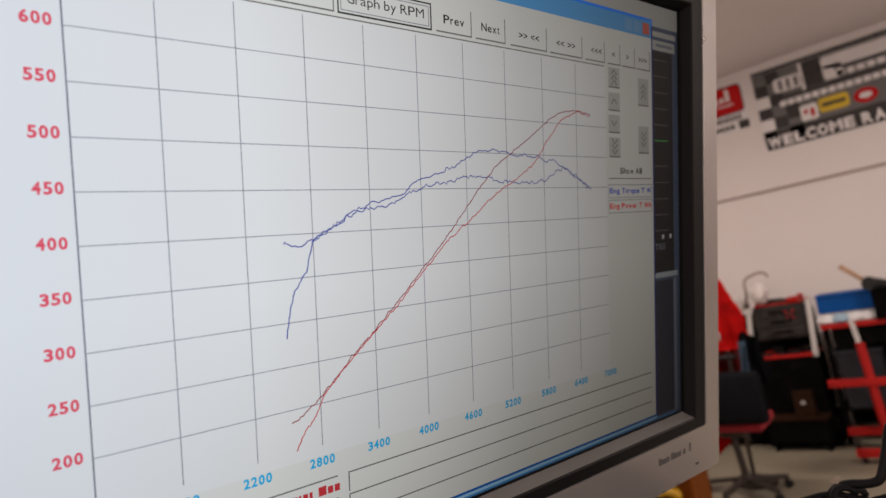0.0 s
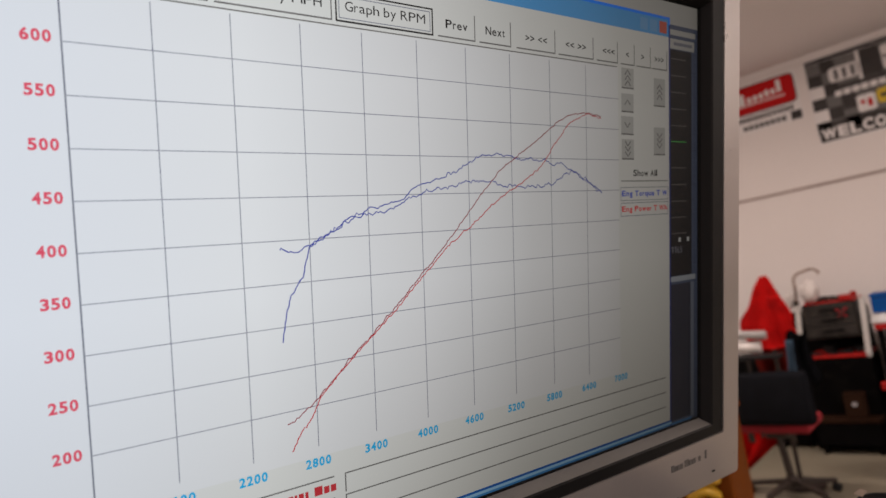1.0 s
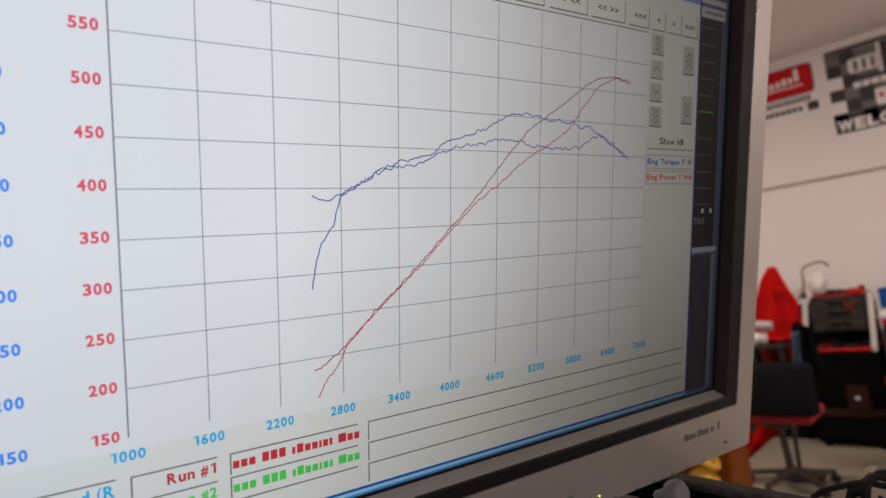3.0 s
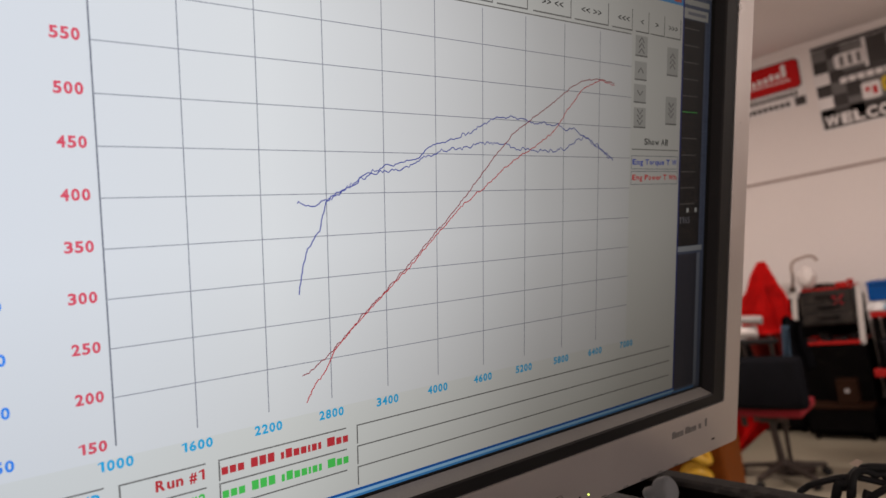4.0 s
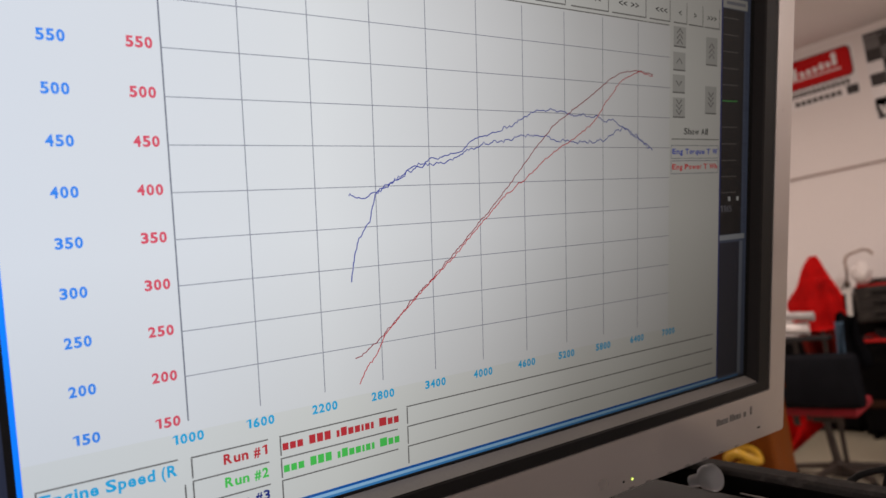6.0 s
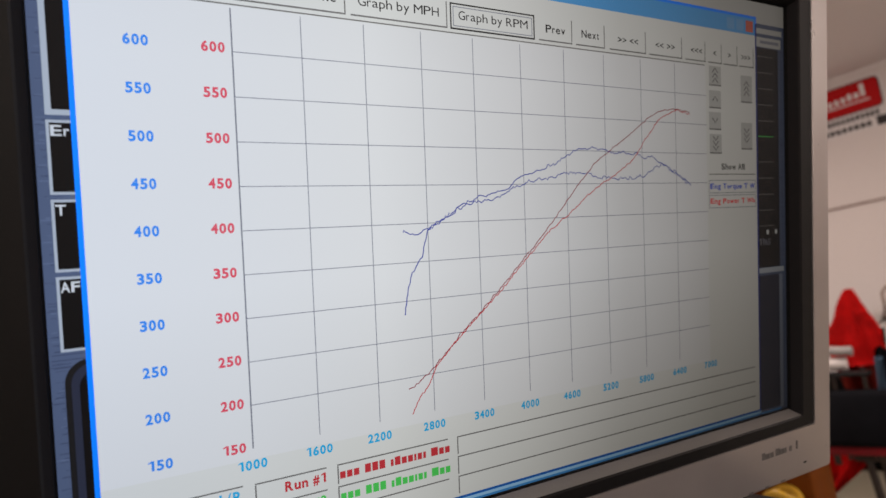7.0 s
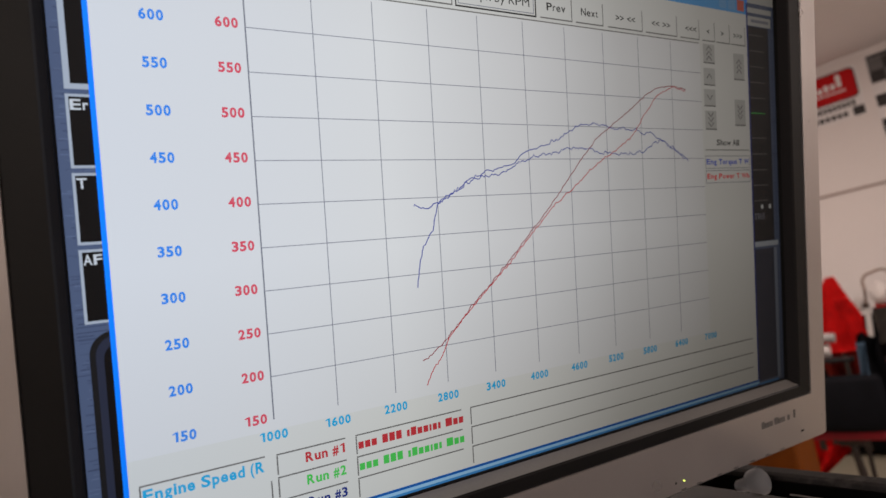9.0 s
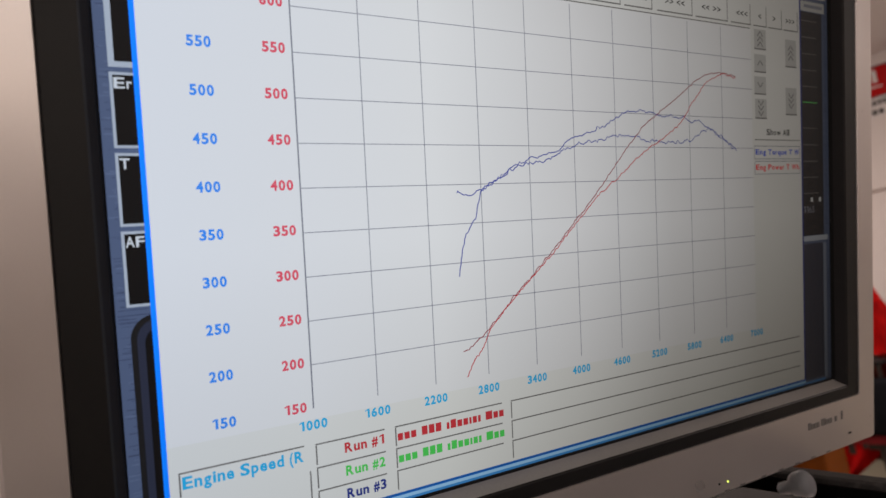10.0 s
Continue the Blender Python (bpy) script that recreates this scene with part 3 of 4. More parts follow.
part("border_foot", slab(-2.0, 12.55, -1.715, -1.672, 22), L_BORDER_FOOT, win, "paler blue bottom edge")
part("title_bar", slab(-1.95, 11.70, 7.13, 7.50, 24), L_TITLE, win, "blue title bar")
for x0, mat in ((10.72, L_BORDER2), (11.05, L_BORDER2), (11.38, L_CLOSE)):
    part("title_button", slab(x0, x0 + .26, 7.19, 7.44, 28), mat, win)
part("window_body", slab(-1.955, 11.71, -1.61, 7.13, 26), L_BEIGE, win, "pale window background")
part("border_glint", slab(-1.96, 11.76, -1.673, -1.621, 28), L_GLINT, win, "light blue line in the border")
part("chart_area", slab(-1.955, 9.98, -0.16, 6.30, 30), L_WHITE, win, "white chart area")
part("toolbar_line", slab(-1.955, 9.95, 6.305, 6.325, 34), L_EDGE, win)
GZ = 0.6288
for i in range(11):
    if i < 10:
        part("grid_line", slab(i - (.010 if i == 0 else .0064), i + (.010 if i == 0 else .0064), 0.0, 6.26, 40), L_AXIS if i == 0 else L_GRID, win)
for j in range(1, 10):
    part("grid_line", slab(0, 9.98, j * GZ - .0058, j * GZ + .0058, 42), L_GRID, win)
for j in range(10):
    z = j * GZ + (.04 if j else .03)
    screen_text(str(150 + 50 * j), -1.38, -1.075, z - .068, z + .08, L_BLUE, win, name="torque_scale_value", bold=.036)
    screen_text(str(150 + 50 * j), -.415, -.10, z - .068, z + .08, L_RED, win, name="power_scale_value", bold=.036)
for i in range(11):
    screen_text(str(1000 + 600 * i), i - .22, i + .19, -.31, -.165, L_CYAN, win, name="speed_scale_value", bold=.036)


def button(x0, x1, text, tx0, tx1, z0=6.38, z1=6.82, tz0=6.535, tz1=6.68, bold=.014):
    b = part("tool_button", slab(x0, x1, z0, z1, 34), L_BEIGE, win)
    part("button_shade", slab(x0 + .02, x1, z0, z0 + .025, 38), L_EDGE, win)
    part("button_shade", slab(x1 - .02, x1, z0, z1, 38), L_EDGE, win)
    if text:
        screen_text(text, tx0, tx1, tz0, tz1, L_DARK, win, 44, bold, "button_text")
    return b


button(0.02, 1.72, "by Time", .78, 1.57, tz0=6.50, tz1=6.695)
button(1.78, 3.52, "Graph by MPH", 1.93, 3.36, tz0=6.50, tz1=6.695, bold=0)
button(3.58, 5.34, "Graph by RPM", 3.74, 5.19, tz0=6.50, tz1=6.695, bold=0)
part("button_outline", outline(3.575, 5.345, 6.375, 6.815, .025, 46), L_DARK, win)
part("button_outline", outline(3.63, 5.29, 6.43, 6.76, .014, 46), L_GRID, win)
button(5.42, 6.23, "Prev", 5.60, 6.06)
button(6.30, 7.05, "Next", 6.46, 6.90)
button(7.16, 8.17, ">> <<", 7.40, 7.95, tz0=6.55, tz1=6.65)
button(8.24, 9.24, "<< >>", 8.45, 9.02, tz0=6.55, tz1=6.65)
button(9.32, 9.98, "<<<", 9.52, 9.88, tz0=6.55, tz1=6.65)
button(10.06, 10.52, "<", 10.24, 10.34, tz0=6.55, tz1=6.65)
button(10.56, 11.06, ">", 10.74, 10.84, tz0=6.55, tz1=6.65)
button(11.10, 11.64, ">>>", 11.20, 11.52, tz0=6.55, tz1=6.65)
for x, z, h, n in ((10.29, 6.12, .40, 3), (10.28, 5.61, .36, 1), (10.27, 5.14, .36, 1), (10.28, 4.64, .40, 3), (11.37, 5.90, .58, 3), (11.36, 4.84, .58, 3)):
    part("scroll_button", slab(x - .2, x + .2, z - h / 2, z + h / 2, 34), L_ICON, win)
    part("button_shade", slab(x - .2, x + .2, z - h / 2 - .03, z - h / 2, 38), L_EDGE, win)
    up = z > 5.3
    for k in range(n):
        zz = z + (k - (n - 1) / 2) * .11
        s = .05 if up else -.05
        part("arrow", polyline([(x - .09, zz - s), (x, zz + s), (x + .09, zz - s)], .03, 42), L_EDGE, win)
screen_text("Show All", 10.45, 11.27, 4.06, 4.20, L_DARK, win, 44, .02, "button_text")
part("button_shade", slab(10.05, 11.66, 3.95, 3.97, 38), L_EDGE, win)
for z, text, mat in ((3.66, "Eng Torque T W", L_LEGEND_BLUE), (3.33, "Eng Power T Wh", L_LEGEND_RED)):
    part("legend_box", outline(10.03, 11.66, z - .12, z + .17, .014, 38), L_GRID, win)
    screen_text(text, 10.07, 11.62, z - .06, z + .095, mat, win, 44, .028, "legend_text")


def field(x0, x1, z1, z0):
    part("field_edge", slab(x0, x1, z1 - .022, z1, 38), L_EDGE, win)
    part("field_edge", slab(x0, x0 + .022, z0, z1 - .026, 38), L_EDGE, win)


field(-1.84, -.17, -.51, -.84)
screen_text("Engine Speed (R", -1.80, -.19, -.79, -.57, L_CYAN, win, name="field_text", bold=.03)
field(-.11, -.09, -.90, -1.5)
for k, (text, mat) in enumerate((("Run #1", L_CRED), ("Run #2", L_GREEN), ("Run #3", L_NAVY))):
    z = -.525 - .345 * k
    field(-.005, 1.08, z, z - .31)
    screen_text(text, .43, 1.06, z - .245, z - .075, mat, win, name="field_text", bold=.035)
    field(1.25, 3.23, z, z - .31)
    field(3.41, 11.55, z, z - .31)
    if k < 2:
        x = 1.29
        for w in (.09, .09, .09, 0, .10, .10, .10, 0, .05, .10, .09, .09, .04, .08, .05, 0, .13, .09, .09):
            if w:
                hgt = .14 if w > .095 else .11
                part("writing_bar", slab(x, x + w, z - .235, z - .235 + hgt, 44), L_CRED if k == 0 else L_GREEN, win)
                x += w + .024
            else:
                x += .075

# curves of the chart: a few turning points each, with the ripple of a measured run
UP_T = [(2.54, 3.01), (2.575, 3.045), (2.63, 2.965), (2.71, 2.955), (2.78, 3.0), (2.85, 2.985), (2.91, 3.05), (2.98, 3.05), (3.69, 3.43), (4.07, 3.56), (4.46, 3.64), (4.87, 3.88), (5.55, 4.08), (6.18, 4.37), (6.64, 4.46), (7.12, 4.40), (8.24, 4.31), (8.66, 4.14), (9.44, 3.73)]
LO_T = [(2.52, 1.67), (2.59, 2.06), (2.67, 2.32), (2.80, 2.50), (2.87, 2.56), (2.93, 2.84), (3.02, 3.05), (3.69, 3.39), (4.46, 3.56), (4.86, 3.76), (5.54, 3.88), (6.08, 4.01), (7.10, 3.88), (7.60, 3.86), (8.02, 3.93), (8.55, 4.16), (8.99, 4.0), (9.44, 3.73)]
UP_P = [(2.53, .45), (2.71, .52), (3.07, .76), (3.61, 1.27), (4.40, 1.92), (4.99, 2.46), (5.61, 3.05), (6.35, 3.83), (6.73, 4.19), (7.52, 4.66), (8.15, 5.07), (8.55, 5.27), (8.91, 5.32), (9.44, 5.28)]
LO_P = [(2.58, .01), (2.73, .27), (2.90, .42), (3.06, .74), (3.61, 1.25), (4.40, 1.87), (5.34, 2.72), (5.60, 2.95), (5.96, 3.16), (6.72, 3.68), (7.41, 4.04), (7.82, 4.31), (8.04, 4.61), (8.57, 5.14), (9.02, 5.29), (9.44, 5.24)]


def run_curve(knots, seed, ripple, mat, y, label):
    pts = []
    for (x0, z0), (x1, z1) in zip(knots, knots[1:]):
        n = max(2, int(math.hypot(x1 - x0, z1 - z0) / .035))
        for k in range(n):
            t = k / n
            pts.append((x0 + (x1 - x0) * t, z0 + (z1 - z0) * t))
    pts.append(knots[-1])
    for _ in range(2):
        pts = [pts[0]] + [((a[0] + 2 * b[0] + c[0]) / 4, (a[1] + 2 * b[1] + c[1]) / 4) for a, b, c in zip(pts, pts[1:], pts[2:])] + [pts[-1]]
    rg = random.Random(seed)
    out, drift = [], 0.0
    for i, (x, z) in enumerate(pts):
        kick = rg.gauss(0, 1)
        drift = .55 * drift + .55 * kick
        dot = .0092                   # one dot of the panel
        out.append((x, round((z + ripple * (drift + rg.uniform(-.45, .45))) / dot) * dot))
    part("run_line", polyline(out, .0168, y), mat, win, label)


run_curve(UP_T, 3, .030, L_CBLUE, 50, "blue torque curve")
run_curve(LO_T, 4, .030, L_CBLUE, 51, "blue torque curve")
run_curve(UP_P, 5, .017, L_DRED, 52, "dark red power curve")
run_curve(LO_P, 6, .017, L_CRED, 53, "red power curve")

# marks on the frame
for x0, x1, h in ((11.30, 11.40, .16), (11.42, 11.50, .12), (11.52, 11.62, .12), (11.64, 11.72, .12), (11.80, 11.95, .16), (11.97, 12.07, .12), (12.09, 12.22, .12), (12.34, 12.42, .12), (12.60, 12.66, .20)):
    part("logo_bar", box(x0 * U, x1 * U, P - .0008, P - .0002, -2.62 * U, (-2.62 + h) * U), LOGO, mon)
part("power_led", lathe([(.0005, -.0005), (.0005, .0004), (.0003, .0006)], 12), LED, mon, "small green power light").matrix_local = pose(8.50 * U, P - .0004, -3.10 * U, 90)
part("sensor_dot", lathe([(.0008, -.0005), (.0008, .0004), (.0005, .0006)], 12), BEZEL, mon).matrix_local = pose(8.24 * U, P - .0004, -3.09 * U, 90)
for x in (8.4, 8.9, 9.6, 10.2, 10.8, 11.4, 12.0):
    part("button_mark", box(x * U, (x + .16) * U, P - .0007, P - .0002, -3.29 * U, -3.265 * U), LOGO, mon)
part("button_mark", box(12.9 * U, 13.02 * U, P - .0007, P - .0002, -3.04 * U, -3.0 * U), BEZEL, mon)
neck = rings([[(x, y, z) for x, y in [(a * .045 + 5.2 * U, b * .016 + .055) for a, b in ((-1, -1), (1, -1), (1, 1), (-1, 1))]] for z in (-.11, .06)], cap=True, cap_first=True)
part("neck", neck, BLACK, mon, "black plastic stand neck")

# ---------- the cabinet under the monitor ----------
cab = thing("cabinet", pose(0, 0, 0, 0, 0, -13.89), "tall black steel equipment cabinet with a raised rim", "cabinet")
part("body", box(-.5, .447, .08, .70, .06, 1.375, .006), TOOLBLACK, cab)
part("top_tray", box(-.5, .442, .08, .70, 1.377, 1.385, .002), TRAYBLACK, cab, "black tray surface")
part("rim", box(.428, .451, .08, .70, 1.379, 1.427, .005), RIMP, cab, "dark raised rim")
# added sheet that blackens the rim's inner face
part("rim_dark_sheet", box(.4255, .4278, .08, .679, 1.3855, 1.4225), TRAYBLACK, cab, "matt black lining")
part("rim", box(-.5, .425, .68, .70, 1.379, 1.425, .005), BLACK, cab)
part("door", box(-.48, .42, .064, .078, .12, 1.34, .004), TOOLBLACK, cab)
for x in (-.44, .40):
    for y in (.14, .63):
        part("foot", box(x - .03, x + .03, y - .03, y + .03, 0, .06, .004), RUBBER, cab)
lid = thing("laptop", pose(0, 0, 1.387, 0, 0, -13.89), "closed dark grey laptop lying under the monitor", "laptop")
part("base", box(-.40, .382, .115, .50, 0, .020, .004), BLACK, lid)
part("lid", box(-.40, .385, .11, .50, .021, .040, .006, 3), PLATE, lid, "smooth dark grey lid")
# highlight on the lid's edge, built as a thin bright strip
part("edge_highlight", box(.3846, .3856, .19, .288, .0402, .0408), STEEL, lid, "bright strip standing in for the lid edge's highlight")
foot = rings([[(x, y, z) for x, y in round_rect(-.13, .13, -.10, .10, .05, 6)] for z in (0, .008, .012)], cap=True, cap_first=True)
ft = part("foot", foot, BLACK, mon, "black oval stand foot")
ft.matrix_local = MON.inverted() @ pose(.24, .36, 1.4275, 0, 0, -13.89)

cap = thing("spray_nozzle", pose(.463, .216, 1.386), "cloudy clear plastic spray cap standing in the tray", "spray cap")
part("bottle", lathe([(.0054, 0), (.0058, .002), (.0056, .026), (.0038, .030), (.0038, .036)], 24), CLEAR, cap, smooth=True).matrix_local = pose(-.004, .017, 0)
nz = part("nozzle_cap", lathe([(.003, -.019), (.0045, -.017), (.0050, -.009), (.0064, -.0072), (.0086, -.0056), (.0097, -.003), (.0099, .002), (.0093, .0044), (.0075, .0060), (.004, .0066), (.0005, .0068)], 28), CLEAR, cap, smooth=True)
nz.matrix_local = pose(0, 0, .0435, 74, 0, -8)

driver = thing("screwdriver", pose(0, 0, 0, 0, 0, -13.89), "grey screwdriver with a pale yellow handle lying across the tray", "screwdriver")
part("shaft", rod((.362, .2255, 1.4315), (.3985, .1985, 1.4315), .0036, 16, .0042), GREYBIN, driver, "dull grey shaft", True)
part("handle", lathe([(.003, 0), (.0045, .002), (.0050, .012), (.0044, .02), (.0050, .03), (.003, .036)], 20), PALEYELLOW, driver, "pale yellow handle", True).matrix_local = look((.3995, .1970, 1.4300), (.363, .2240, 1.4300))

cable = thing("cable", pose(0, 0, 0), "black rubber cables looping over the cabinet's side", "cable")
part("loop", tube([(.545, .17, 1.30), (.556, .152, 1.392), (.5624, .146, 1.4068), (.5689, .1278, 1.4133), (.5719, .1165, 1.4153), (.5735, .1069, 1.4145), (.5749, .0887, 1.4094), (.5738, .078, 1.398), (.565, .07, 1.36), (.52, .09, 1.2)], .0025), RUBBER, cable, smooth=True)
part("loop", tube([(.54, .15, 1.30), (.5659, .1257, 1.4029), (.5690, .1197, 1.4083), (.5731, .1133, 1.4169), (.5752, .1086, 1.4205), (.5765, .1012, 1.4222), (.5765, .0894, 1.4230), (.5765, .0815, 1.4258), (.5784, .0775, 1.433), (.583, .0726, 1.4476), (.5882, .0657, 1.4658), (.596, .048, 1.478), (.60, .01, 1.45), (.59, -.02, 1.35), (.52, .03, 1.15)], .0035), RUBBER, cable, "thick black cable", smooth=True)
part("loop", tube([(.53, .13, 1.28), (.5607, .1163, 1.3978), (.5631, .1145, 1.4035), (.5661, .1133, 1.4119), (.5682, .1121, 1.4170), (.5712, .1084, 1.4205), (.5745, .1000, 1.4180), (.575, .09, 1.40), (.54, .08, 1.25)], .0027), RUBBER, cable, smooth=True)
part("loop", tube([(.52, .12, 1.30), (.5581, .1059, 1.3998), (.5605, .1019, 1.4047), (.5643, .0920, 1.4110), (.5669, .0825, 1.4146), (.5674, .0739, 1.4125), (.56, .06, 1.38), (.50, .07, 1.2)], .0026), RUBBER, cable, smooth=True)
tag = bmesh.new()
front = [tag.verts.new(p) for p in ((.5702, .1140, 1.4262), (.5725, .1092, 1.4292), (.5726, .1050, 1.4276), (.5705, .1090, 1.4237))]
back = [tag.verts.new(v.co + Vector((.0006, .0001, .0002))) for v in front]
tag.faces.new(front)
tag.faces.new(back[::-1])
for k in range(4):
    tag.faces.new((front[k], back[k], back[(k + 1) % 4], front[(k + 1) % 4]))
part("paper_tag", tag, TAGPAPER, cable, "small pale brown paper tag")

# ---------- orange bin and yellow hose ----------
binn = thing("storage_bin", pose(3.30, 1.18, 0, 0, 0, 8), "tall orange plastic bin standing on the floor", "storage bin")
part("shell", box(-.22, .22, -.03, .40, 0, .90, .02, 3), ORANGE, binn)
part("rim", box(-.232, .232, -.042, .412, .90, .93, .008), ORANGE, binn, "rolled orange rim")
hose = thing("air_hose", pose(3.00, 1.22, .0), "coiled bright yellow air hose standing on the floor", "air hose")
for k in range(9):
    part("coil", tube([((.05 + .01 * (k % 2)) * math.cos(a) + .02, (.050 + .01 * (k % 3)) * math.sin(a) + .02, .06 + .078 * k + .02 * math.sin(a * 2 + k)) for a in [i * math.pi / 5 for i in range(10)]], .019, closed=True), YELLOW, hose, smooth=True)

# ---------- office chair with jacket ----------
chair = thing("office_chair", pose(4.88, 1.27, 0, 0, 0, 35), "black office chair with a dark red seat on a five-star base", "office chair")
CY = .10                              # the column stands off the middle of the seat
for k in range(5):
    a = radians(72 * k + 18)
    c, q = math.cos(a), math.sin(a)
    part("base_arm", beam((.03 * c, CY + .03 * q, .105), (.29 * c, CY + .29 * q, .075), .04, .03, .006), DARKSTEEL, chair, "dull brown metal base arm")
    part("castor", lathe([(.018, -.022), (.028, -.018), (.028, .018), (.018, .022)], 16), RUBBER, chair).matrix_local = pose(.285 * c, CY + .285 * q, .03, 90, 0, math.degrees(a))
hub = lathe([(.05, .07), (.05, .12), (.03, .14)], 18)
hub.transform(Matrix.Translation((0, CY, 0)))
part("hub", hub, DARKSTEEL, chair)
part("column", rod((0, CY, .12), (0, CY + .03, .42), .027, 16, .022), DARKSTEEL, chair)
part("mechanism", box(-.12, .12, -.06 + CY, .08 + CY, .42, .484, .01), DARKSTEEL, chair)
part("seat", box(-.25, .16, -.135, .30, .485, .55, .02, 3), SEATRED, chair, "dark red padded seat", True)
chair.matrix_world = pose(4.88, 1.27, 0, 0, 0, 0)
part("backrest", box(-.31, -.24, -.20, .32, .55, .905, .045, 4), BLACKCLOTH, chair, "black padded backrest", True)
part("armrest", box(-.27, -.19, -.06, .30, .985, 1.013, .008), BLACK, chair)
part("arm_post", beam((-.23, .16, .46), (-.23, .16, .984), .03, .02), DARKSTEEL, chair)
for y in (-.02, .24):
    part("back_stay", beam((-.22, y, .42), (-.235, y, .60), .04, .012), DARKSTEEL, chair)


def cloth(name, rows, cols, fn, mat, parent, label=""):
    bm = bmesh.new()
    g = [[bm.verts.new(fn(i / (rows - 1), j / (cols - 1))) for j in range(cols)] for i in range(rows)]
    for i in range(rows - 1):
        for j in range(cols - 1):
            bm.faces.new((g[i][j], g[i][j + 1], g[i + 1][j + 1], g[i + 1][j]))
    bmesh.ops.solidify(bm, geom=bm.faces[:], thickness=.012)
    return part(name, bm, mat, parent, label, True)


stand = thing("coat_stand", pose(5.12, 1.38, 0), "dark steel coat stand behind the office chair", "coat stand")
part("pole", rod((0, 0, .03), (0, 0, 1.50), .016), DARKSTEEL, stand)
part("base", lathe([(.16, 0), (.16, .02), (.03, .04)], 24), DARKSTEEL, stand)
part("hook", rod((0, 0, 1.48), (-.08, -.05, 1.52), .009), DARKSTEEL, stand)
jacket = thing("jacket", pose(5.06, 1.33, 1.50), "bright red jacket hanging on the coat stand", "jacket")


def drape(i, j):
    ang = -2.6 + j * 4.4
    h = i
    r = (.03 + .185 * h ** .8 + .022 * math.sin(ang * 7 + 3 * h) * h) * (1 + .10 * math.sin(ang * 3.1 + 5 * h) + .07 * math.sin(h * 11 + ang))
    return (-.02 + r * .55 * math.cos(ang + 2.2) * .9, r * 1.05 * math.sin(ang + 2.2), .03 - .42 * h - .10 * h * math.sin(ang + .6))


cloth("body", 16, 44, drape, REDCLOTH, jacket)
cloth("sleeve", 12, 24, lambda i, j: (-.06 + (.05 + .03 * i) * math.cos(j * 6.2), -.04 - .075 * i + (.045 + .01 * i) * math.sin(j * 6.2), -.12 - .36 * i + .008 * math.sin(i * 30)), REDCLOTH, jacket)
ragn = thing("red_cloth", pose(4.86, 1.47, 0), "red cloth hanging behind the chair's seat", "cloth")
cloth("fold", 10, 24, lambda i, j: (.04 * math.sin(j * 13) * (.3 + i) + .30, -.06 - .16 + .32 * j - .05 * i, 1.08 - .30 * i), MAROON, ragn, "maroon cloth fold")
cloth("fold", 12, 24, lambda i, j: (.03 * math.sin(j * 14) * (.3 + i) + .05, -.16 + .34 * i + (.42 - .30 * i) * j, .46 - .30 * i - .03 * j), REDCLOTH, ragn)
strip = thing("blue_cloth", pose(4.60, 1.175, .80), "slate blue cloth strip hanging beside the jacket", "cloth")
cloth("fold", 10, 10, lambda i, j: (.008 * math.sin(j * 9 + i * 4), -.01 - .05 * j + .02 * i, .30 - .26 * i), BLUECLOTH, strip)
coat = thing("black_coat", pose(4.78, 1.12, .86), "black cloth coat hanging beside the chair's armrest", "coat")
cloth("fold", 12, 16, lambda i, j: (.02 * math.sin(j * 11 + i * 3), .075 - .14 * j + .02 * math.sin(i * 5), .27 - .34 * i + .02 * math.sin(j * 7)), BLACKCLOTH, coat)
tubew = thing("paper_roll", pose(4.66, 1.40, 1.145), "crumpled pale paper rolls lying on the armrest", "paper roll")
part("roll", rod((0, -.11, -.005), (0, .16, .02), .030, 18, .024), GREYROLL, tubew)
part("roll", rod((.03, -.06, -.085), (.0, .10, -.075), .045, 14, .035), PALEBAG, tubew, "crumpled white paper")

# ---------- tool trolley along the wall ----------
def bits(parent, x0, x1, y0, y1, z, n, seed, mats):
    rg = random.Random(seed)
    for k in range(n):
        y = y0 + (y1 - y0) * (k + rg.uniform(.2, .8)) / n
        x = rg.uniform(x0, x1)
        l, w, h = rg.uniform(.03, .09), rg.uniform(.015, .04), rg.uniform(.015, .05)
        ob = tagged(link("tool", box(-w, w, -l / 2, l / 2, 0, h, .004), rg.choice(mats)), parent, "tool", "loose tools")
        ob.matrix_world = pose(x, y, z, 0, 0, rg.uniform(-40, 40))


tr = thing("tool_trolley", pose(5.62, 1.06, 0), "black steel tool trolley with pale uprights and red shelf edges", "tool trolley")
for y0, y1, w in ((.19, .235, .024), (-.235, -.205, .040)):
    part("upright", beam((-.14, y0, 1.27), (-.14, y1, .84), w, .035), GREYPAINT, tr, "pale grey upright")
part("chest", box(-.13, .20, -.185, .17, .99, 1.25, .008), CHESTGREY, tr, "worn dark grey tool chest")
for k in range(3):
    d = part("drawer", box(-.142, -.131, -.17, .13, 1.01 + .078 * k, 1.08 + .078 * k, .003), CHESTGREY, tr)
    part("handle", box(-.156, -.143, -.09, .05, 1.04 + .078 * k, 1.052 + .078 * k, .003), TOOLBLACK, d)
part("shelf", box(-.16, .22, -.215, .20, .845, .865, .004), REDPAINT, tr, "red shelf with a turned edge")
part("top_shelf", box(-.13, .20, -.19, .15, 1.252, 1.264, .003), REDPAINT, tr, "red top tray")
part("body", box(-.17, .22, -.22, .21, .40, .83, .01), TOOLBLACK, tr, "black lower cabinet")
part("back_panel", box(.202, .218, -.21, .335, .60, 1.19, .003), TOOLBLACK, tr, "black back panel")
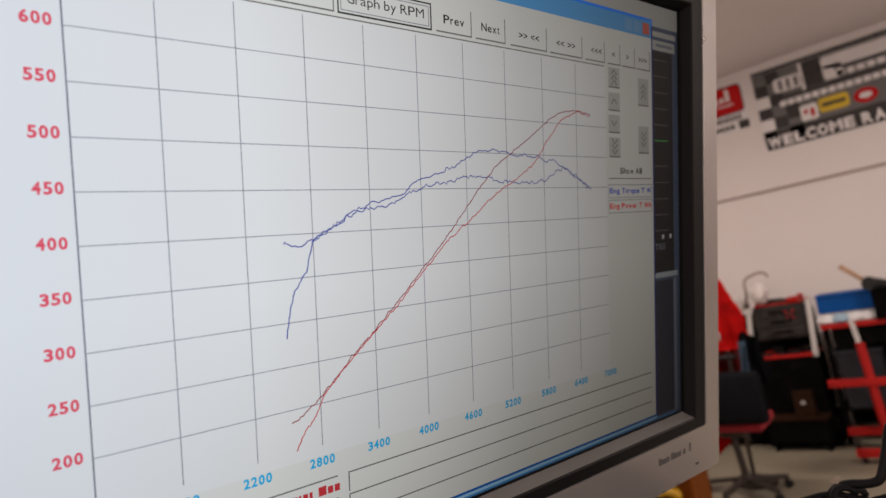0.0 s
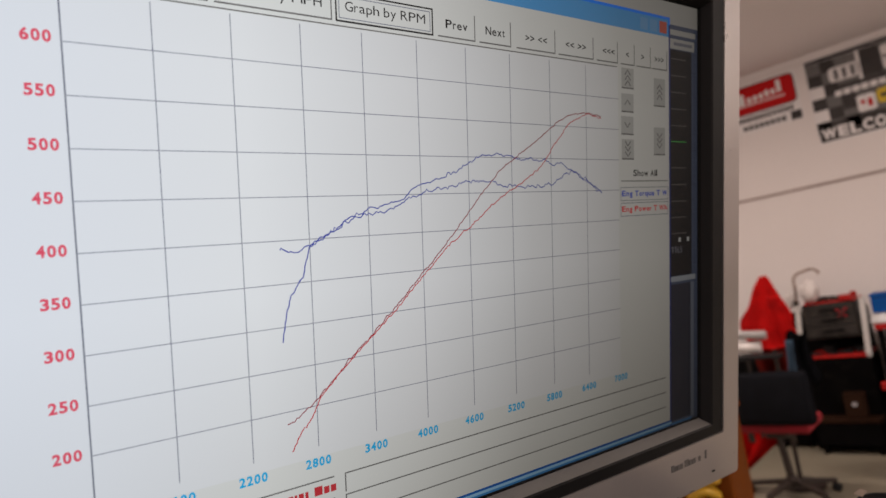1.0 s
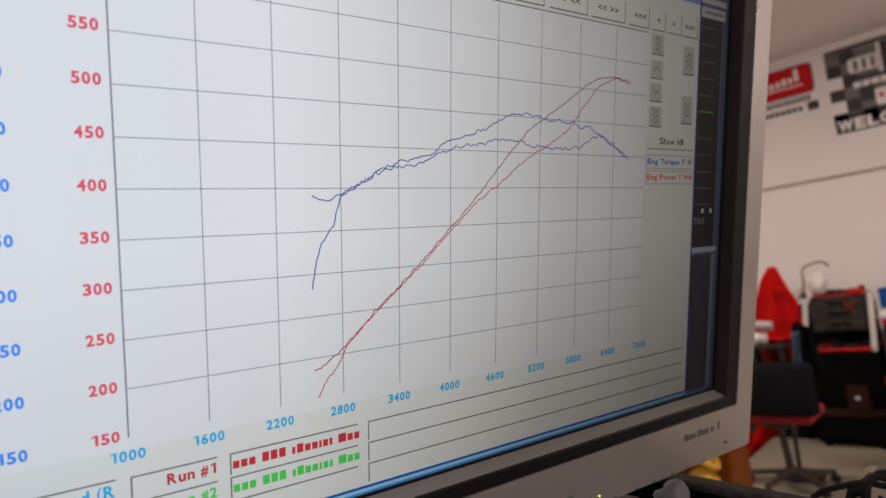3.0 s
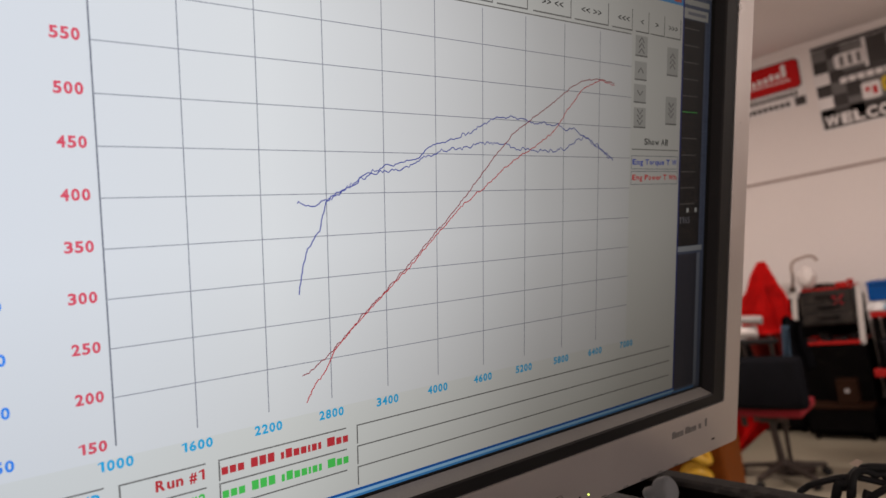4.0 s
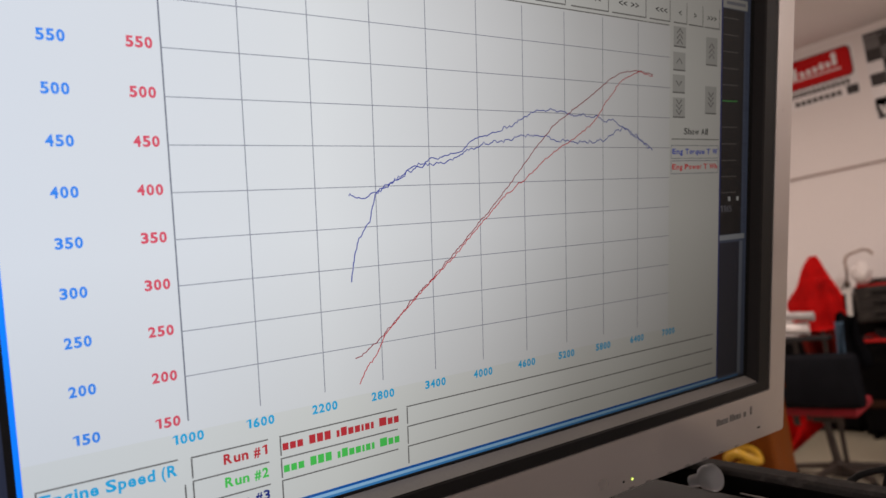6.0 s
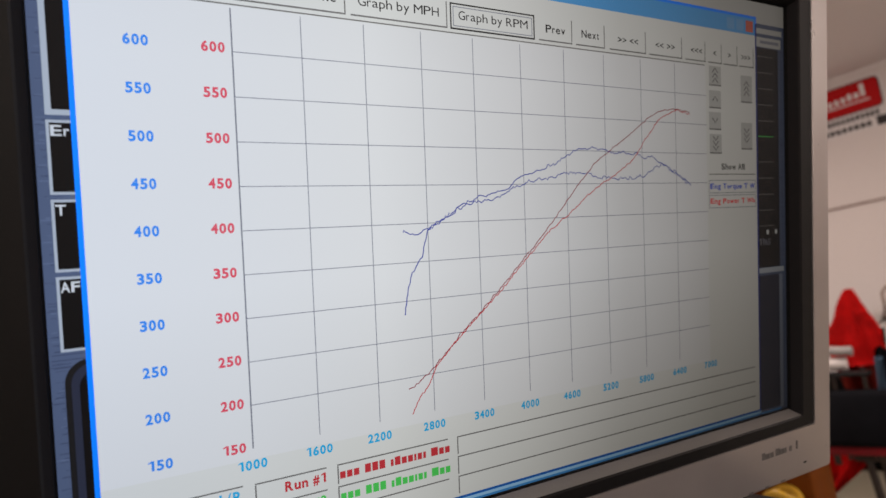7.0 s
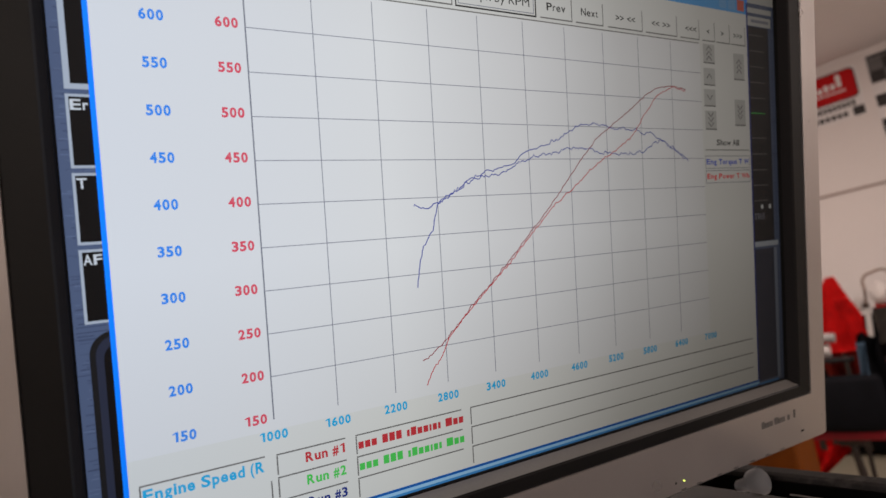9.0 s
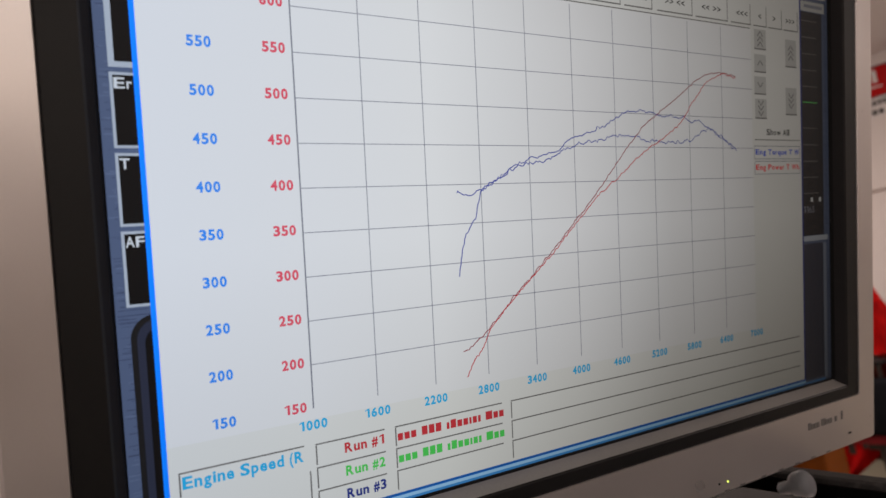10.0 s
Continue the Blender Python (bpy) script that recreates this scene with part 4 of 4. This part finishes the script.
part("base", box(-.17, .24, -.26, .24, .1725, .38, .012), TOOLBLACK, tr, "dark base box")
bits("small red and black hand tool on the trolley", 5.50, 5.72, .88, 1.20, 1.265, 9, 2, (REDPAINT, BLACK, REDPAINT, DARKSTEEL))
bits("small tool lying on the red shelf", 5.50, 5.66, .88, 1.22, .866, 6, 5, (BLACK, BLACK, BLUECLOTH, BLACK))
crate = thing("brown_box", pose(5.38, .985, .430), "small brown board box with a pale label", "box")
part("body", box(-.05, .05, -.066, .066, .0, .175, .006), CARDBOARD, crate)
part("label_patch", box(-.053, -.0505, -.015, .015, .085, .112), GREYROLL, crate)
plank = tagged(link("plank", box(-.08, .07, -.215, .215, 0, .028, .004), CARDBOARD), "brown wooden plank lying on the low chest", "plank")
plank.matrix_world = pose(5.38, 1.05, .401)
shelf = thing("low_chest", pose(5.38, 1.05, 0), "low black steel chest in front of the trolley", "chest")
part("body", box(-.07, .06, -.205, .205, .235, .400, .008), TOOLBLACK, shelf)
for y in (-.19, .16):
    part("foot", box(-.05, .04, y, y + .03, .1725, .234, .003), TOOLBLACK, shelf)

dark = thing("storage_cabinet", pose(5.66, 1.62, 0), "black steel storage cabinet beside the tool trolley", "cabinet")
part("body", box(-.16, .30, -.30, .45, .20, .86, .008), TOOLBLACK, dark)
for x in (-.13, .24):
    for y in (-.28, .39):
        part("leg", box(x, x + .04, y, y + .04, .1725, .199, .003), TOOLBLACK, dark)
for y in (-.28, .09):
    d = part("door", box(-.176, -.162, y, y + .34, .22, .83, .004), TOOLBLACK, dark)
    part("handle", box(-.192, -.177, y + .28, y + .30, .45, .56, .003), DARKSTEEL, d)

bag = thing("plastic_bag", pose(5.55, 1.165, 1.265), "crumpled pale plastic bag on the trolley", "plastic bag")
bmb = bmesh.new()
bmesh.ops.create_icosphere(bmb, subdivisions=4, radius=1)
for v in bmb.verts:
    n = noise.noise(v.co * 1.8) * .22 + noise.noise(v.co * 4.5) * .10
    v.co = Vector((v.co.x * .065, v.co.y * .068, v.co.z * .085 + .085)) * (1 + n)
    v.co.z = max(v.co.z, .0)
part("body", bmb, PALEBAG, bag)
rag2 = thing("rag", pose(5.55, 1.31, 1.265 - .27), "pale grey rag heaped beside the trolley", "rag")
bmb = bmesh.new()
bmesh.ops.create_icosphere(bmb, subdivisions=4, radius=1)
for v in bmb.verts:
    n = noise.noise(v.co * 2.6 + Vector((4, 0, 0))) * .35 + noise.noise(v.co * 6) * .15
    v.co = Vector((v.co.x * .05, v.co.y * .035, v.co.z * .04 + .30)) * (1 + n * .5)
part("body", bmb, PALEBAG, rag2)

pole = thing("bent_rod", pose(0, 0, 0), "thin tan bent metal rod clamped on the trolley's upright", "bent rod")
part("clamp_block", box(6.11, 6.15, 1.385, 1.425, 1.222, 1.262, .004), DARKSTEEL, pole, "dark clamp block")
part("rod", tube([(6.13, 1.405, 1.24), (6.04, 1.375, 1.30), (5.96, 1.35, 1.368), (5.95, 1.347, 1.445), (5.95, 1.318, 1.488), (5.95, 1.272, 1.503), (5.95, 1.215, 1.516), (5.95, 1.172, 1.505), (5.95, 1.15, 1.47)], .011), TAN, pole, "tan bent rod", True)
clamp = thing("clamp", pose(5.475, .965, 1.175), "dark red handled clamp hanging on the tool chest", "clamp")
for a, b in (((0, -.035, .035), (0, .03, -.03)), ((-.012, .035, .03), (-.012, -.028, -.035))):
    part("handle", rod(a, b, .009, 12, .006), SEATRED, clamp)
part("pivot", rod((-.03, 0, 0), (.01, 0, 0), .012, 12), DARKSTEEL, clamp)

# ---------- second bench ----------
bench = thing("workbench", pose(5.62, .42, 0), "black steel workbench with a red-edged top", "workbench")
part("top", box(-.16, .45, -1.2, .36, 1.045, 1.065, .004), GREYPAINT, bench, "pale worn bench top")
part("front_edge", box(-.18, -.162, -1.2, .36, 1.03, 1.068, .003), REDPAINT, bench, "red front edge")
part("lower_shelf", box(-.14, .45, -1.2, .36, .42, .44, .003), TOOLBLACK, bench)
part("back_panel", box(.43, .45, -1.2, .36, .20, 1.03, .003), TOOLBLACK, bench)
part("drawer_bank", box(-.15, .30, -1.2, .30, .90, 1.028, .005), TOOLBLACK, bench)
for y in (-1.15, -.4, .32):
    part("leg", box(-.13, -.09, y, y + .04, .1725, 1.04, .004), TOOLBLACK, bench)
tb = thing("toolbox", pose(5.60, .59, 1.066), "closed blue steel toolbox on the workbench", "toolbox")
part("body", box(-.10, .12, -.17, .19, .075, .185, .008), BLUEPAINT, tb)
part("lid", box(-.105, .125, -.175, .195, .187, .215, .01), BLUEPAINT, tb)
part("latch", box(-.112, -.106, -.012, .012, .165, .205, .002), BLUEPAINT, tb)
part("base", box(-.09, .11, -.16, .18, 0, .074, .005), GREYPAINT, tb, "pale base tray")
for k, (y, mat) in enumerate(((.73, PAPER), (.64, PALEBLUE), (.55, PAPER), (.46, PAPER), (.37, PALEBLUE), (.28, PAPER))):
    r = thing("rag", pose(5.49, y, 1.067), "crumpled pale workshop rag on the bench", "rag", "rags on the bench")
    bmb = bmesh.new()
    bmesh.ops.create_icosphere(bmb, subdivisions=3, radius=1)
    for v in bmb.verts:
        n = noise.noise(v.co * 2.4 + Vector((k * 3, 0, 0))) * .5
        v.co = Vector((v.co.x * .045, v.co.y * .068, max(0, v.co.z * .034 + .024))) * (1 + n)
    part("body", bmb, mat, r, "", True)
gb = thing("grey_bin", pose(5.60, .60, .442), "dark grey plastic bin on the workbench's lower shelf", "bin")
part("body", rings([[(x, y, z) for x, y in round_rect(-.14 + d, .14 - d, -.16 + d, .14 - d, .03, 4)] for z, d in ((0, .02), (.38, 0), (.40, -.008), (.42, -.008), (.42, .008), (.05, .03))], cap_first=True, cap=True), GREYBIN, gb)
ham = thing("mallet", pose(5.45, .42, 1.067), "wooden-handled mallet leaning on the workbench", "mallet")
part("handle", rod((-.02, .15, .41), (.0, -.02, .24), .018, 14, .015), WOOD, ham, "pale wooden handle")
part("head", rod((-.06, .0, .26), (.08, -.08, .22), .05, 18), BLACK, ham)
part("stand_block", box(-.05, .07, -.20, -.0, 0, .22, .01), TOOLBLACK, ham, "black holder block")

# ---------- red stand ----------
rs = thing("engine_stand", pose(5.15, .55, 0), "red steel engine stand with a pale upright", "engine stand")
part("post", beam((0, -.02, .95), (.02, -.06, .26), .046, .046, .005), REDPAINT, rs)
part("upright_tip", beam((0, .0, 1.11), (0, -.018, .952), .030, .030, .005), GREYPAINT, rs, "pale grey tip")
part("cross_beam", beam((0, .22, .685), (0, -.9, .675), .048, .05, .005), REDPAINT, rs)
part("foot_beam", beam((.25, .20, .295), (.25, -.9, .295), .06, .05, .005), REDPAINT, rs)
part("foot_beam", beam((-.12, .13, .24), (-.12, -.9, .24), .06, .05, .005), REDPAINT, rs)
part("link_beam", beam((-.12, -.05, .24), (.25, -.05, .295), .05, .05, .005), REDPAINT, rs)
for x, y in ((-.12, .09), (.25, .16), (-.12, -.8), (.25, -.8)):
    part("castor", lathe([(.012, -.014), (.018, -.011), (.018, .011), (.012, .014)], 14), RUBBER, rs).matrix_local = pose(x, y, .1905, 90)
    part("castor_fork", box(x - .015, x + .015, y - .02, y + .02, .195, .216 if x < 0 else .271, .002), DARKSTEEL, rs)

# ---------- wall signs ----------
def wall_patch(y0, y1, z0, z1, lift, mat, name, parent, r=0.0):
    """A flat patch on the wall that stands lift millimetres proud of it."""
    x = WX - lift * .001
    pts = round_rect(y0, y1, z0, z1, r, 5) if r else [(y1, z1), (y0, z1), (y0, z0), (y1, z0)]
    bm = rings([[(x + .003, a, b) for a, b in pts], [(x, a, b) for a, b in pts]], cap=True)
    return part(name, bm, mat, parent)


def wall_text(text, y0, y1, z0, z1, lift, mat, name, parent, bold=.03):
    """Text on the wall, read from the room: it runs towards smaller y."""
    bm = text_bm(text, 0, 1, z0, z1, 0, bold)
    for v in bm.verts:
        v.co = Vector((WX - lift * .001, y1 + (y0 - y1) * v.co.x, v.co.z))
    return part(name, bm, mat, parent)


badge = thing("wall_sign", pose(0, 0, 0), "red and white rectangular sign with a dark strip on the wall", "sign")
wall_patch(1.055, 1.64, 2.80, 3.24, 4, BANWHITE, "backing", badge)
wall_patch(1.075, 1.62, 2.965, 3.225, 7, BANBLACK, "panel_outline", badge, .04)
wall_patch(1.085, 1.61, 2.975, 3.215, 10, BANRED, "red_panel", badge, .035)
for k, (y, w, h) in enumerate(((1.52, .06, .10), (1.45, .035, .05), (1.40, .035, .05), (1.35, .035, .05), (1.30, .035, .06), (1.25, .035, .05), (1.20, .035, .11))):
    wall_patch(y - w / 2, y + w / 2, 3.06 + .004 * k, 3.06 + h + .004 * k, 13, BANWHITE, "logo_shape", badge, .012)
wall_patch(1.16, 1.56, 3.043, 3.055, 13, BANWHITE, "logo_shape", badge)
for y in [1.12 + .036 * k for k in range(13)]:
    wall_patch(y, y + .024, 2.90, 2.945, 7, BANBLACK, "writing_bar", badge)
wall_patch(1.065, 1.15, 2.81, 2.885, 7, BANBLACK, "dark_square", badge)
for y in [1.19 + .046 * k for k in range(8)]:
    wall_patch(y, y + .034, 2.825, 2.865, 7, BANBLACK, "writing_bar", badge)

ban = thing("banner", pose(0, 0, 0), "black and white chequered racing banner on the wall", "banner")
wall_patch(-1.6, .985, 2.525, 3.262, 4, BANWHITE, "backing", ban)
wall_patch(-1.6, .975, 3.225, 3.255, 6, BANBLACK, "top_band", ban)
wall_patch(-1.6, .975, 2.61, 3.222, 6, BANGREY, "ground_field", ban)
for a in range(3):
    for b in range(6):
        if (a + b) % 2 == 0:
            wall_patch(.975 - .105 * (a + 1), .975 - .105 * a, 2.612 + .1015 * b, 2.612 + .1015 * (b + 1), 8, BANBLACK, "check", ban)
        elif a == 0:
            wall_patch(.975 - .105 * (a + 1), .975 - .105 * a, 2.612 + .1015 * b, 2.612 + .1015 * (b + 1), 8, BANWHITE if b < 4 else BANGREY, "check", ban)
wall_patch(.60, .82, 3.02, 3.14, 10, BANWHITE, "emblem", ban, .03)
for k in range(3):
    wall_patch(.63 + .06 * k, .66 + .06 * k, 3.035, 3.12, 12, BANGREY, "emblem_shape", ban)
wall_patch(.585, .59 + .02, 2.98, 3.22, 10, BANWHITE, "divider", ban)
wall_patch(.45, .58, 2.99, 3.215, 9, BANBLACK, "dark_block", ban)
wall_patch(-.9, .44, 3.09, 3.20, 10, BANWHITE, "big_letter", ban, .03)
wall_patch(.30, .44, 3.0, 3.12, 10, BANWHITE, "big_letter", ban, .03)
wall_patch(-.9, .36, 3.07, 3.088, 12, BANBLACK, "shadow_line", ban)
for k in range(16):
    wall_patch(.29 - .07 * k, .345 - .07 * k, 3.005, 3.05, 10, BANWHITE, "writing_bar", ban)
wall_patch(-1.6, .84, 2.955, 2.985, 9, BANBLACK, "dark_line", ban)
for k in range(24):
    wall_patch(.80 - .062 * (k + 1) + .012, .80 - .062 * k, 2.895, 2.94, 10, BANWHITE, "writing_bar", ban)
wall_patch(.60, .76, 2.77, 2.84, 9, BANBLACK, "dark_block", ban)
wall_patch(.535, .665, 2.715, 2.85, 10, BANWHITE, "emblem", ban, .02)
for k in range(2):
    wall_patch(.56 + .05 * k, .59 + .05 * k, 2.745 + .03 * k, 2.81, 12, BANRED, "emblem_shape", ban, .008)
wall_patch(.305, .525, 2.745, 2.865, 10, BANYELLOW, "emblem", ban, .03)
wall_patch(.33, .50, 2.79, 2.82, 12, BANBLACK, "emblem_shape", ban)
bmd = rings([[(x, .19 + .085 * math.cos(a), 2.79 + .06 * math.sin(a)) for a in [i * math.pi / 12 for i in range(24)]] for x in (WX - .007, WX - .010)], cap=True)
part("emblem", bmd, BANRED, ban, "red oval emblem")
bmd = rings([[(x, .19 + .045 * math.cos(a), 2.79 + .025 * math.sin(a)) for a in [i * math.pi / 12 for i in range(24)]] for x in (WX - .010, WX - .013)], cap=True)
part("emblem_shape", bmd, BANWHITE, ban)
for k in range(3):
    bmd = rings([[(x, -.07 - .28 * k + .10 * math.cos(a), 2.80 + .07 * math.sin(a)) for a in [i * math.pi / 12 for i in range(24)]] for x in (WX - .007, WX - .010)], cap=True)
    part("emblem", bmd, (BANWHITE, BANYELLOW, BANRED)[k], ban)
wall_patch(-1.6, .97, 2.545, 2.70, 8, BANBLACK, "dark_line", ban)
wall_text("WELCOME RA", .09, .955, 2.56, 2.655, 12, BANWHITE, "banner_writing", ban, .05)

# the far side is set out at its true distance: things along the wall move out from the eye together
SET_OUT = Matrix.Translation((0, 0, 1.6)) @ Matrix.Diagonal((FAR, FAR, FAR, 1)) @ Matrix.Translation((0, 0, -1.6))
FAR_KINDS = ("tool_trolley", "brown_box", "plank", "low_chest", "storage_cabinet", "plastic_bag", "rag", "workbench", "toolbox", "grey_bin", "mallet", "engine_stand", "wall_sign", "banner", "tool", "clamp")
for ob in scene.objects:
    if ob.parent is None and ob.name.split(".")[0] in FAR_KINDS:
        ob.matrix_world = SET_OUT @ ob.matrix_world
